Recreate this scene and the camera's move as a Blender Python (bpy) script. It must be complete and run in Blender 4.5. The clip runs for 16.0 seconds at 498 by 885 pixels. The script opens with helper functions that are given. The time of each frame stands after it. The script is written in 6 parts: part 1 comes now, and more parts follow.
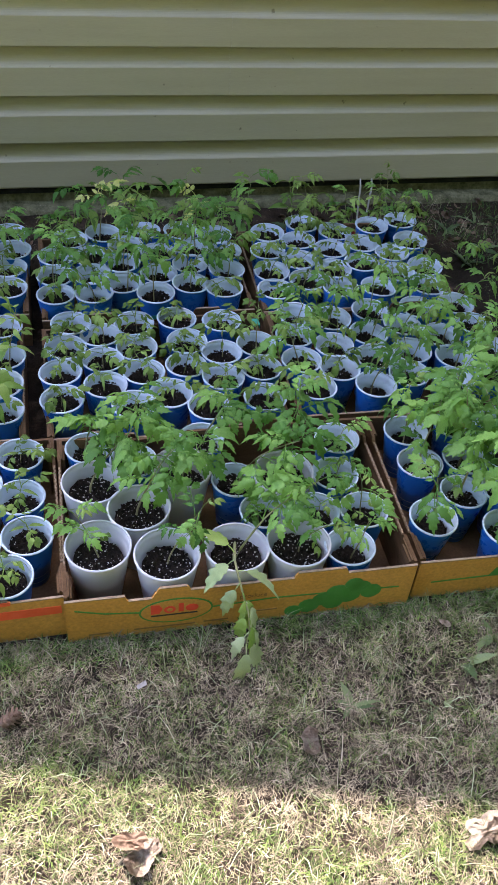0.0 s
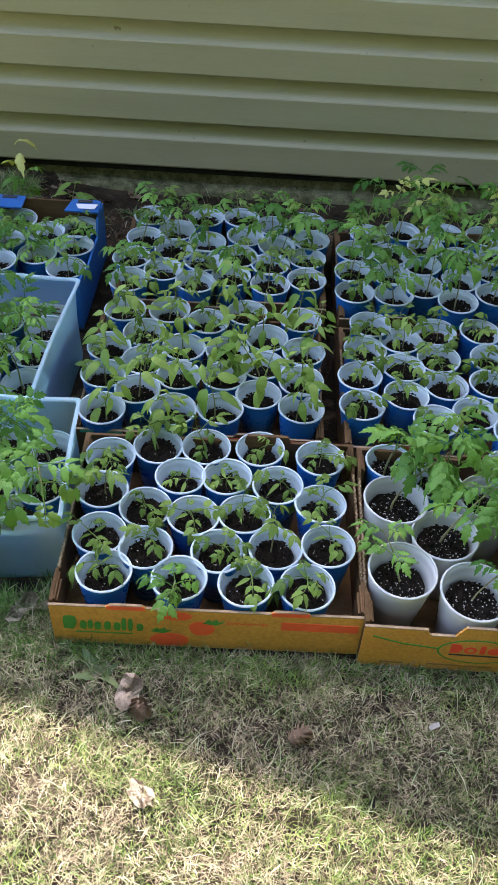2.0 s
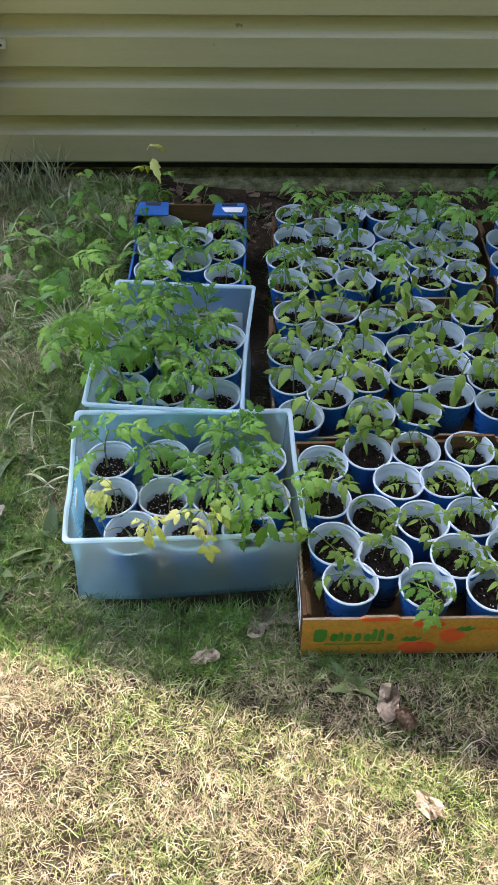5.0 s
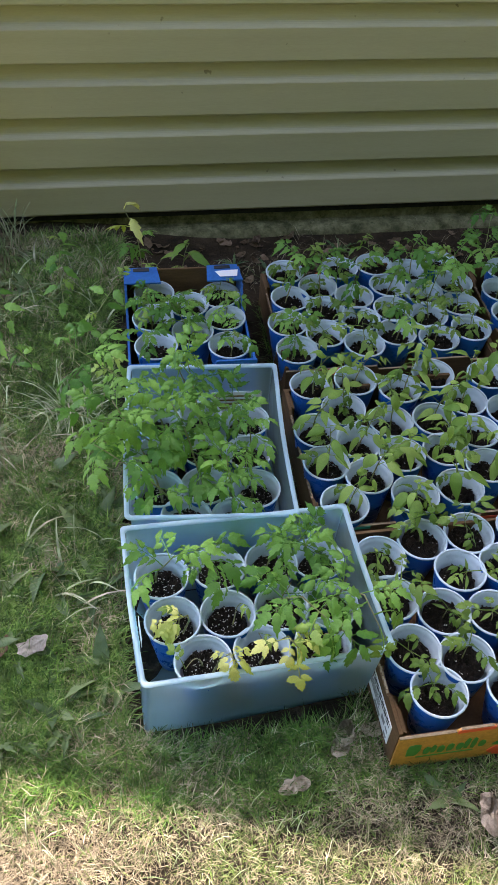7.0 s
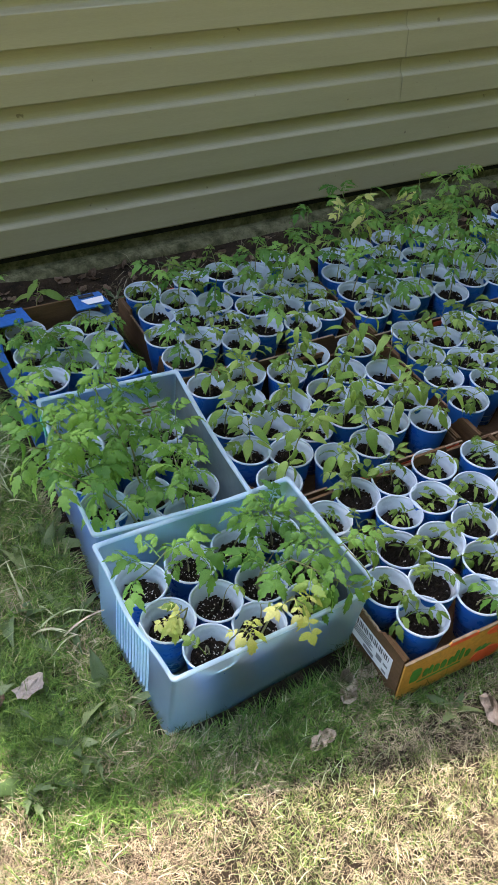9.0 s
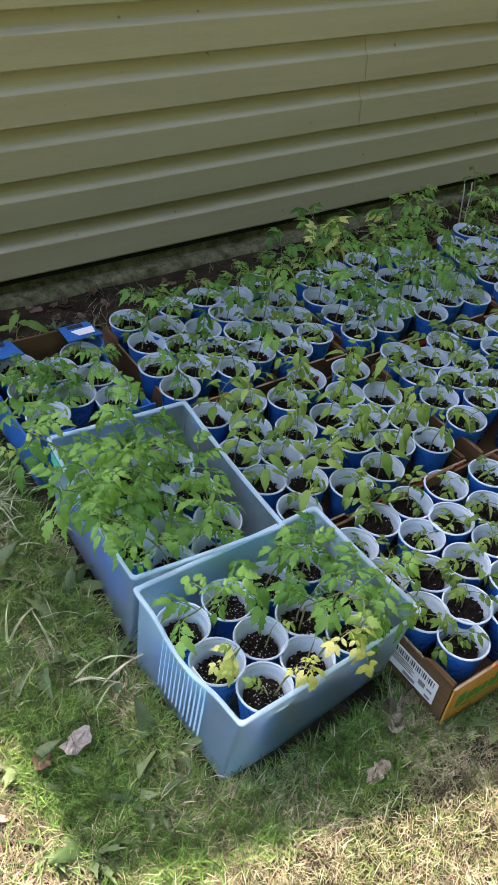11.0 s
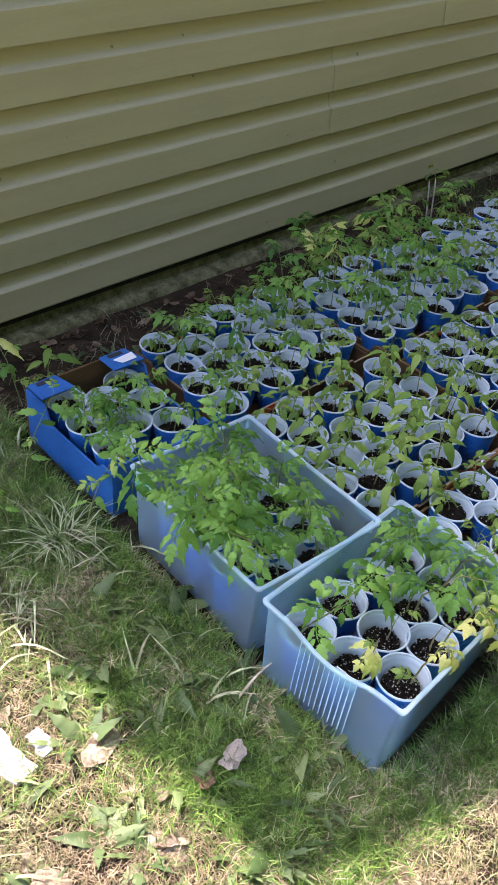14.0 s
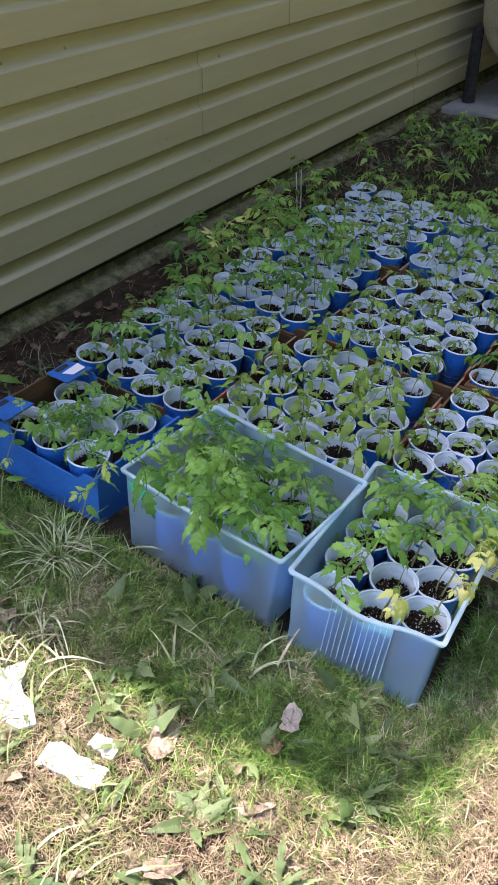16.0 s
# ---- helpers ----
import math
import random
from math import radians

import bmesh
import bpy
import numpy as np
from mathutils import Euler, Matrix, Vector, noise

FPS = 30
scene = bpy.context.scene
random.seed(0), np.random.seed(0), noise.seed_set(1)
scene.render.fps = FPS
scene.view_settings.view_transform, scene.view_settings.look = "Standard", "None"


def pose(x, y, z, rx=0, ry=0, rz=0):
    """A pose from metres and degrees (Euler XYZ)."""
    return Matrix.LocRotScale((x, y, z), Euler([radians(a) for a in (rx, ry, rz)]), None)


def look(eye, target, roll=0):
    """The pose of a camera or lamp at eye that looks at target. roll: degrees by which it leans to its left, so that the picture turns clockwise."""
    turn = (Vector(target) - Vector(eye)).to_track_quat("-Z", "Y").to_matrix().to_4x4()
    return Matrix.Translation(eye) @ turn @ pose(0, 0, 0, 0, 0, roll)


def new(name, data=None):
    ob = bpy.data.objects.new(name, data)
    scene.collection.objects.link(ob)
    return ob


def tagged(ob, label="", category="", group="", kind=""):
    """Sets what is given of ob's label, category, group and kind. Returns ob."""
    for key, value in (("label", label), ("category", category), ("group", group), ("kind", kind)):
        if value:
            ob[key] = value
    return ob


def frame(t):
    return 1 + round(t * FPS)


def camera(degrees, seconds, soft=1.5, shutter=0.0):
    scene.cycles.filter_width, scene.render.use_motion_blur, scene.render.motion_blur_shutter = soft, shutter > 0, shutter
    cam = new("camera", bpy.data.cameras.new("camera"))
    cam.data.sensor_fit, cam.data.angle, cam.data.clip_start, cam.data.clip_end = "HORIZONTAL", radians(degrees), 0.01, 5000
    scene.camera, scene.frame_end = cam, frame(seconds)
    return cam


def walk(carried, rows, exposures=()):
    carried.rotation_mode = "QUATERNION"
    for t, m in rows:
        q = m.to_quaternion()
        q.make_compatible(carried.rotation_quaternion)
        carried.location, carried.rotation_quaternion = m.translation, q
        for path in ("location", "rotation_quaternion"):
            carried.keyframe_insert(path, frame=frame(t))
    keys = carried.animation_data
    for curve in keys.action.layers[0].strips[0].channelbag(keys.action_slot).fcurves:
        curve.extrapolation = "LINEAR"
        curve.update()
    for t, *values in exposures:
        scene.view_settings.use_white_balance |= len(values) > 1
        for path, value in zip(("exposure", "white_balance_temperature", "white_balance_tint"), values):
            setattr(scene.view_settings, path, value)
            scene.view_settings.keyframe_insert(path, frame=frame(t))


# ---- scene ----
cam = camera(31.7, 16.0)
PATH = [
    (0, (-0.5190, -2.6643, 1.2519), (-0.1177, -1.0326, -0.0738), 4.0),
    (0.5, (-0.5703, -2.6589, 1.2508), (-0.2579, -1.0133, -0.0803), 4.0),
    (1, (-0.6377, -2.6515, 1.2337), (-0.4323, -0.9951, -0.1059), 4.2),
    (1.5, (-0.7009, -2.6236, 1.2391), (-0.6185, -0.9780, -0.1263), 4.1),
    (2, (-0.7683, -2.5445, 1.2348), (-0.7779, -0.9052, -0.1423), 3.3),
    (2.5, (-0.8389, -2.4963, 1.2391), (-0.9373, -0.8753, -0.1541), 3.2),
    (3, (-0.8806, -2.4674, 1.2423), (-1.0636, -0.8656, -0.1648), 3.7),
    (3.5, (-0.9149, -2.4664, 1.2530), (-1.1267, -0.8720, -0.1584), 3.5),
    (4, (-0.9919, -2.4835, 1.2487), (-1.1428, -0.8999, -0.1830), 1.9),
    (4.5, (-1.0732, -2.4963, 1.2487), (-1.1556, -0.9191, -0.1958), 0.4),
    (5, (-1.1706, -2.5156, 1.2540), (-1.1759, -0.9052, -0.1562), 0.2),
    (5.2, (-1.1545, -2.4995, 1.2615), (-1.1952, -0.8956, -0.1552), -1.9),
    (7.3, (-1.5076, -2.2845, 1.3461), (-1.1438, -0.7319, -0.0813), 2.6),
    (7.5, (-1.5365, -2.2866, 1.3375), (-1.1032, -0.7404, -0.0770), 2.1),
    (8, (-1.6414, -2.2941, 1.3247), (-1.0315, -0.7758, -0.0546), 0.9),
    (8.5, (-1.7334, -2.3080, 1.3161), (-0.9908, -0.8079, -0.0161), 1.3),
    (9, (-1.7687, -2.3208, 1.2979), (-0.9651, -0.8421, -0.0235), 1.7),
    (9.5, (-1.7955, -2.3219, 1.3043), (-0.9983, -0.8592, -0.0396), 1.4),
    (9.7, (-1.8094, -2.3144, 1.3011), (-1.0176, -0.8485, -0.0428), 1.4),
    (11.8, (-2.0972, -2.0983, 1.3001), (-0.8614, -0.8474, 0.0803), 4.0),
    (12, (-2.1454, -2.0897, 1.2979), (-0.8656, -0.8710, 0.0910), 3.3),
    (12.5, (-2.2438, -2.0608, 1.3065), (-0.9245, -0.8763, 0.1091), 2.0),
    (13, (-2.2748, -2.0437, 1.2926), (-0.9555, -0.8592, 0.0952), 1.0),
    (13.5, (-2.2374, -2.0212, 1.3054), (-1.0005, -0.7779, 0.0770), 0.9),
    (14, (-2.2299, -1.9956, 1.3108), (-1.0336, -0.7415, 0.0556), 1.7),
    (14.5, (-2.2663, -1.9667, 1.3172), (-0.9833, -0.8111, 0.0535), 2.1),
    (15, (-2.3476, -1.9206, 1.3140), (-0.9769, -0.8699, 0.0503), 2.1),
    (15.5, (-2.4171, -1.8682, 1.3140), (-1.0005, -0.8763, 0.0546), 1.1),
    (16, (-2.4845, -1.8265, 1.3161), (-1.0208, -0.8731, 0.0792), 0.7),
]
walk(cam, [(t, look(eye, target, roll)) for t, eye, target, roll in PATH], [(0.0, 2.84, 6490, 32), (0.6, 2.75, 6840, 27), (1.0, 2.72, 7000, 25), (1.5, 2.70, 6650, 23), (2.5, 2.69, 6820, 21), (3.5, 2.66, 7120, 21), (5.0, 2.54, 7100, 22), (7.5, 2.43, 7060, 22), (9.5, 2.54, 7090, 24), (12.0, 2.46, 7120, 27), (14.5, 2.49, 7040, 29), (16.0, 2.38, 6900, 30)])

# ---- light ----
SUN = Vector((0.12, -0.55, -1.0)).normalized()      # the way the sunlight goes: over the roof, towards the lawn
world = bpy.data.worlds.new("world")
scene.world = world
world.use_nodes = True
wn = world.node_tree
sky = wn.nodes.new("ShaderNodeTexSky")
sky.sky_type = "NISHITA"
sky.sun_disc = False
sky.sun_elevation = radians(61)
sky.sun_rotation = radians(-12)
sky.air_density, sky.dust_density, sky.ozone_density = 1.0, 2.0, 1.0
wn.nodes["Background"].inputs["Strength"].default_value = 0.15
wn.links.new(sky.outputs[0], wn.nodes["Background"].inputs["Color"])
sun_data = bpy.data.lights.new("sun", "SUN")
sun_data.energy, sun_data.angle, sun_data.color = 3.0, radians(0.6), (1.0, 0.96, 0.88)
sun = new("sun", sun_data)
sun.matrix_world = look((0, 0, 6), Vector((0, 0, 6)) + SUN)


# ---- materials ----
def nodes_of(name):
    m = bpy.data.materials.new(name)
    m.use_nodes = True
    return m, m.node_tree.nodes, m.node_tree.links, m.node_tree.nodes["Principled BSDF"]


def ramp(nodes, links, fac, stops):
    r = nodes.new("ShaderNodeValToRGB")
    while len(r.color_ramp.elements) < len(stops):
        r.color_ramp.elements.new(0.5)
    for e, (p, c) in zip(r.color_ramp.elements, stops):
        e.position, e.color = p, (*c, 1)
    links.new(fac, r.inputs[0])
    return r.outputs[0]


def tex(nodes, links, scale, detail=4, rough=0.6, stretch=None, source="Object"):
    co = nodes.new("ShaderNodeTexCoord")
    n = nodes.new("ShaderNodeTexNoise")
    n.inputs["Scale"].default_value, n.inputs["Detail"].default_value, n.inputs["Roughness"].default_value = scale, detail, rough
    if stretch:
        mp = nodes.new("ShaderNodeMapping")
        mp.inputs["Scale"].default_value = stretch
        links.new(co.outputs[source], mp.inputs[0])
        links.new(mp.outputs[0], n.inputs["Vector"])
    else:
        links.new(co.outputs[source], n.inputs["Vector"])
    return n.outputs["Fac"]


def mix(nodes, links, fac, a, b, kind="MIX"):
    m = nodes.new("ShaderNodeMix")
    m.data_type, m.blend_type = "RGBA", kind
    for sock, v in ((m.inputs[0], fac), (m.inputs[6], a), (m.inputs[7], b)):
        if isinstance(v, bpy.types.NodeSocket):
            links.new(v, sock)
        elif isinstance(v, tuple):
            sock.default_value = (*v, 1)
        else:
            sock.default_value = v
    return m.outputs[2]


def bump(nodes, links, bsdf, fac, strength, distance):
    b = nodes.new("ShaderNodeBump")
    b.inputs["Strength"].default_value, b.inputs["Distance"].default_value = strength, distance
    links.new(fac, b.inputs["Height"])
    links.new(b.outputs[0], bsdf.inputs["Normal"])


def surface(name, dark, light, rough=0.7, coarse=6.0, fine=120.0, relief=0.3, depth=0.002, stretch=None, stain=None, source="Object", grain=0.2, specks=None):
    """A material that varies between two colours at a coarse and a fine scale, with fine relief; stain: a third colour in blots."""
    m, n, l, b = nodes_of(name)
    c = tex(n, l, coarse, 5, 0.65, stretch, source)
    f = tex(n, l, fine, 3, 0.6, stretch, source)
    col = mix(n, l, ramp(n, l, c, [(0.3, (0, 0, 0)), (0.7, (1, 1, 1))]), dark, light)
    g = ramp(n, l, f, [(0.25, (0.92 - grain,) * 3), (0.75, (0.92 + grain,) * 3)])
    col = mix(n, l, 1.0, col, g, "MULTIPLY")
    if specks:
        d = ramp(n, l, tex(n, l, 38, 2, 0.5, None, source), [(0.735, (0, 0, 0)), (0.79, (1, 1, 1))])
        col = mix(n, l, d, col, specks)
    if stain:
        s = ramp(n, l, tex(n, l, coarse * 2.3, 6, 0.7, None, source), [(0.55, (0, 0, 0)), (0.72, (1, 1, 1))])
        col = mix(n, l, s, col, stain)
    l.new(col, b.inputs["Base Color"])
    b.inputs["Roughness"].default_value = rough
    b.inputs["Specular IOR Level"].default_value = 0.5 if rough < 0.8 else 0.12
    bump(n, l, b, f, relief, depth)
    return m


def leafy(name, low, high, through_=0.35, rough=0.42, per="Random", source="object"):
    """Foliage: colour by the thing's or the blade's own random number, light that comes through the blade."""
    m, n, l, b = nodes_of(name)
    if source == "object":
        r = n.new("ShaderNodeObjectInfo").outputs["Random"]
    else:
        r = n.new("ShaderNodeNewGeometry").outputs["Random Per Island"]
    col = ramp(n, l, r, [(0.0, low), (1.0, high)])
    spots = ramp(n, l, tex(n, l, 90, 3), [(0.3, (0.75, 0.75, 0.75)), (0.7, (1.15, 1.15, 1.1))])
    col = mix(n, l, 1.0, col, spots, "MULTIPLY")
    l.new(col, b.inputs["Base Color"])
    b.inputs["Roughness"].default_value = rough
    b.inputs["Specular IOR Level"].default_value = 0.3
    bump(n, l, b, tex(n, l, 160, 3), 0.25, 0.002)
    t = n.new("ShaderNodeBsdfTranslucent")
    l.new(mix(n, l, 1.0, col, (1.2, 1.15, 0.65), "MULTIPLY"), t.inputs["Color"])
    s = n.new("ShaderNodeMixShader")
    s.inputs[0].default_value = through_
    l.new(b.outputs[0], s.inputs[1])
    l.new(t.outputs[0], s.inputs[2])
    l.new(s.outputs[0], n["Material Output"].inputs["Surface"])
    return m


def plastic(name, colour, rough=0.35, var=0.12, coat=0.0):
    m, n, l, b = nodes_of(name)
    f = ramp(n, l, tex(n, l, 14, 4), [(0.3, tuple(c * (1 - var) for c in colour)), (0.7, tuple(min(1, c * (1 + var)) for c in colour))])
    l.new(f, b.inputs["Base Color"])
    r = ramp(n, l, tex(n, l, 45, 3), [(0.3, (rough * 0.8,) * 3), (0.7, (rough * 1.25,) * 3)])
    l.new(r, b.inputs["Roughness"])
    b.inputs["Coat Weight"].default_value = coat
    return m


M = {}
M["siding"] = surface("vinyl_siding", (0.388, 0.350, 0.203), (0.456, 0.416, 0.249), 0.36, 2.2, 160, 0.02, 0.0004, (0.35, 1, 5), grain=0.05, specks=(0.20, 0.17, 0.09))
M["siding"].node_tree.nodes["Principled BSDF"].inputs["Specular IOR Level"].default_value = 0.6
M["concrete"] = surface("old_concrete", (0.045, 0.050, 0.018), (0.25, 0.235, 0.125), 0.9, 26, 170, 0.9, 0.006, stain=(0.035, 0.046, 0.014))
M["bleached"] = plastic("bleached_stalk", (0.5, 0.47, 0.4), 0.8)
M["sky_screen"] = surface("sky_screen_green", (0.03, 0.05, 0.015), (0.07, 0.10, 0.03), 0.9, 1.2, 14, 1.0, 0.1)
M["slab"] = surface("concrete_slab", (0.20, 0.20, 0.185), (0.30, 0.30, 0.28), 0.9, 7, 150, 0.5, 0.003)
M["earth"] = surface("lawn_earth", (0.010, 0.008, 0.005), (0.034, 0.025, 0.016), 0.95, 7, 140, 1.0, 0.008, stain=(0.09, 0.068, 0.044))
M["far_lawn"] = surface("far_lawn", (0.10, 0.11, 0.045), (0.20, 0.19, 0.10), 0.95, 3.5, 120, 1.0, 0.01, stain=(0.08, 0.11, 0.035), grain=0.5)
M["humus"] = surface("dark_leaf_mould", (0.012, 0.009, 0.006), (0.062, 0.042, 0.024), 0.95, 14, 160, 1.0, 0.008, stain=(0.10, 0.068, 0.04))
M["soil"] = surface("potting_soil", (0.003, 0.0024, 0.0019), (0.038, 0.028, 0.020), 0.8, 60, 420, 1.0, 0.004)
M["perlite"] = surface("perlite", (0.55, 0.53, 0.48), (0.7, 0.68, 0.62), 0.9, 60, 300, 0.5, 0.001)
M["kraft"] = surface("brown_cardboard", (0.095, 0.055, 0.025), (0.18, 0.105, 0.052), 0.9, 8, 220, 0.35, 0.001, (1, 1, 5))
M["edge"] = surface("torn_cardboard_edge", (0.22, 0.155, 0.09), (0.40, 0.30, 0.19), 0.95, 45, 300, 0.6, 0.001)
M["ochre"] = surface("printed_ochre_cardboard", (0.50, 0.235, 0.035), (0.60, 0.30, 0.055), 0.62, 5, 160, 0.15, 0.0006)
M["orange"] = plastic("orange_red_ink", (0.74, 0.10, 0.03), 0.6)
M["red_ink"] = plastic("red_ink", (0.72, 0.06, 0.025), 0.6)
M["green_ink"] = plastic("green_ink", (0.035, 0.21, 0.03), 0.6)
M["brown_ink"] = plastic("brown_ink", (0.22, 0.12, 0.03), 0.7)
M["teal"] = plastic("green_tape", (0.02, 0.35, 0.22), 0.5)
M["blue_card"] = surface("blue_printed_cardboard", (0.006, 0.100, 0.34), (0.010, 0.145, 0.44), 0.5, 6, 150, 0.15, 0.0006)
M["white"] = plastic("white_paper", (0.78, 0.78, 0.76), 0.7, 0.06)
M["grey_ink"] = plastic("fine_grey_print", (0.22, 0.22, 0.21), 0.7, 0.3)
M["black"] = plastic("black_ink", (0.02, 0.02, 0.02), 0.6)
M["cup_out"] = plastic("blue_cup_plastic", (0.004, 0.130, 0.46), 0.3, 0.15)
M["cup_in"] = plastic("white_cup_lining", (0.50, 0.61, 0.66), 0.3, 0.06)
M["big_cup"] = plastic("milky_white_cup", (0.54, 0.56, 0.56), 0.4, 0.06)
M["stem"] = leafy("seedling_stem", (0.20, 0.24, 0.09), (0.32, 0.29, 0.15), 0.1)
M["leaf_small"] = leafy("seedling_leaf", (0.095, 0.19, 0.032), (0.27, 0.41, 0.095), 0.38)
M["leaf_tall"] = leafy("pale_seedling_leaf", (0.15, 0.30, 0.05), (0.38, 0.54, 0.14), 0.42)
M["leaf_big"] = leafy("tomato_leaf", (0.07, 0.22, 0.038), (0.27, 0.52, 0.12), 0.46)
M["leaf_yellow"] = leafy("yellowed_leaf", (0.50, 0.58, 0.12), (0.74, 0.74, 0.28), 0.4)
M["leaf_silver"] = leafy("leaf_underside", (0.32, 0.45, 0.20), (0.48, 0.58, 0.33), 0.4)
M["old_paper"] = surface("soiled_paper", (0.26, 0.25, 0.22), (0.44, 0.43, 0.40), 0.9, 40, 300, 0.4, 0.001, stain=(0.15, 0.13, 0.10))
M["flaking"] = surface("flaking_white_paint", (0.55, 0.55, 0.53), (0.78, 0.78, 0.76), 0.8, 18, 150, 0.5, 0.002, stain=(0.35, 0.31, 0.26))
M["metal"] = surface("white_painted_aluminium", (0.50, 0.50, 0.46), (0.66, 0.66, 0.62), 0.45, 14, 120, 0.1, 0.0005, stain=(0.33, 0.30, 0.24))
M["tank"] = surface("cream_tank_paint", (0.38, 0.33, 0.20), (0.48, 0.43, 0.28), 0.5, 5, 120, 0.2, 0.001, stain=(0.18, 0.12, 0.06))
M["iron"] = plastic("black_iron", (0.012, 0.011, 0.010), 0.8, 0.3)
M["roof"] = surface("roof_shingle", (0.06, 0.06, 0.06), (0.13, 0.125, 0.12), 0.95, 10, 200, 0.8, 0.003)
M["dead"] = surface("dead_leaf", (0.28, 0.21, 0.145), (0.50, 0.43, 0.33), 0.85, 9, 200, 0.4, 0.001, stain=(0.22, 0.14, 0.09))
M["bleached_leaf"] = surface("bleached_leaf", (0.38, 0.35, 0.30), (0.56, 0.53, 0.46), 0.85, 12, 200, 0.4, 0.001, stain=(0.28, 0.21, 0.16))
M["rotten"] = surface("rotting_leaf", (0.12, 0.075, 0.045), (0.34, 0.24, 0.16), 0.85, 25, 200, 0.4, 0.001)
M["cone"] = surface("pine_cone", (0.07, 0.04, 0.025), (0.40, 0.28, 0.19), 0.9, 90, 200, 0.4, 0.001)
M["weed"] = leafy("broad_weed_leaf", (0.045, 0.095, 0.03), (0.17, 0.24, 0.10), 0.25)


def tub_plastic(name, clear, haze, tint=(0.66, 0.90, 1.0)):
    """Frosted, bluish storage plastic: part of the light goes straight on, part is blurred on its way through, part is scattered back."""
    m, n, l, b = nodes_of(name)
    b.inputs["Base Color"].default_value = (*tint, 1)
    b.inputs["Roughness"].default_value = 0.28
    tl = n.new("ShaderNodeBsdfTranslucent")
    tl.inputs["Color"].default_value = (*tint, 1)
    rf = n.new("ShaderNodeBsdfRefraction")
    rf.inputs["Color"].default_value = (0.54, 0.92, 1.0, 1)
    rf.inputs["Roughness"].default_value, rf.inputs["IOR"].default_value = 0.3, 1.12
    tr = n.new("ShaderNodeBsdfTransparent")
    tr.inputs["Color"].default_value = (0.54, 0.92, 1.0, 1)
    a, c, d = n.new("ShaderNodeMixShader"), n.new("ShaderNodeMixShader"), n.new("ShaderNodeMixShader")
    a.inputs[0].default_value = 0.55
    l.new(b.outputs[0], a.inputs[1])
    l.new(tl.outputs[0], a.inputs[2])
    f = ramp(n, l, tex(n, l, 9, 4), [(0.3, (haze - 0.07,) * 3), (0.7, (haze + 0.06,) * 3)])
    c.inputs[0].default_value = clear
    l.new(rf.outputs[0], c.inputs[1])
    l.new(tr.outputs[0], c.inputs[2])
    l.new(f, d.inputs[0])
    l.new(c.outputs[0], d.inputs[1])
    l.new(a.outputs[0], d.inputs[2])
    l.new(d.outputs[0], n["Material Output"].inputs["Surface"])
    return m


M["tub"] = tub_plastic("frosted_tub_plastic", 0.5, 0.30)
M["tub_lip"] = tub_plastic("thick_tub_plastic", 0.5, 0.7, (0.80, 0.93, 1.0))


def grass_material(name, greens, straws, share, patch=6.0):
    m, n, l, b = nodes_of(name)
    r = n.new("ShaderNodeNewGeometry").outputs["Random Per Island"]
    p = tex(n, l, patch, 4, 0.6)
    add = n.new("ShaderNodeMath")
    add.operation = "ADD"
    l.new(r, add.inputs[0])
    sc = n.new("ShaderNodeMath")
    sc.operation = "MULTIPLY_ADD"
    sc.inputs[1].default_value, sc.inputs[2].default_value = 2.2, -1.1
    l.new(p, sc.inputs[0])
    l.new(sc.outputs[0], add.inputs[1])
    k = ramp(n, l, add.outputs[0], [(share - 0.12, (0, 0, 0)), (share + 0.12, (1, 1, 1))])
    r2 = n.new("ShaderNodeMath")
    r2.operation = "FRACT"
    m7 = n.new("ShaderNodeMath")
    m7.operation = "MULTIPLY"
    m7.inputs[1].default_value = 7.31
    l.new(r, m7.inputs[0])
    l.new(m7.outputs[0], r2.inputs[0])
    col = mix(n, l, k, ramp(n, l, r2.outputs[0], [(0.0, greens[0]), (1.0, greens[1])]), ramp(n, l, r2.outputs[0], [(0.0, straws[0]), (1.0, straws[1])]))
    col = mix(n, l, 1.0, col, ramp(n, l, tex(n, l, 38, 2, 0.5), [(0.35, (0.58, 0.56, 0.54)), (0.65, (1.22, 1.22, 1.22))]), "MULTIPLY")
    l.new(col, b.inputs["Base Color"])
    b.inputs["Roughness"].default_value = 0.6
    b.inputs["Specular IOR Level"].default_value = 0.2
    t = n.new("ShaderNodeBsdfTranslucent")
    l.new(col, t.inputs["Color"])
    s = n.new("ShaderNodeMixShader")
    s.inputs[0].default_value = 0.15
    l.new(b.outputs[0], s.inputs[1])
    l.new(t.outputs[0], s.inputs[2])
    l.new(s.outputs[0], n["Material Output"].inputs["Surface"])
    return m


M["grass"] = grass_material("lawn_blades", ((0.03, 0.08, 0.012), (0.16, 0.25, 0.05)), ((0.14, 0.11, 0.065), (0.55, 0.50, 0.35)), 0.72)
M["tuft"] = grass_material("fresh_grass", ((0.08, 0.15, 0.03), (0.22, 0.29, 0.07)), ((0.42, 0.40, 0.22), (0.55, 0.52, 0.34)), 1.0)
M["straw"] = grass_material("straw_blades", ((0.07, 0.11, 0.03), (0.20, 0.24, 0.08)), ((0.09, 0.070, 0.040), (0.51, 0.44, 0.29)), 0.14)
M["side_straw"] = grass_material("weathered_straw", ((0.06, 0.10, 0.03), (0.18, 0.23, 0.08)), ((0.05, 0.036, 0.020), (0.42, 0.34, 0.22)), 0.2)
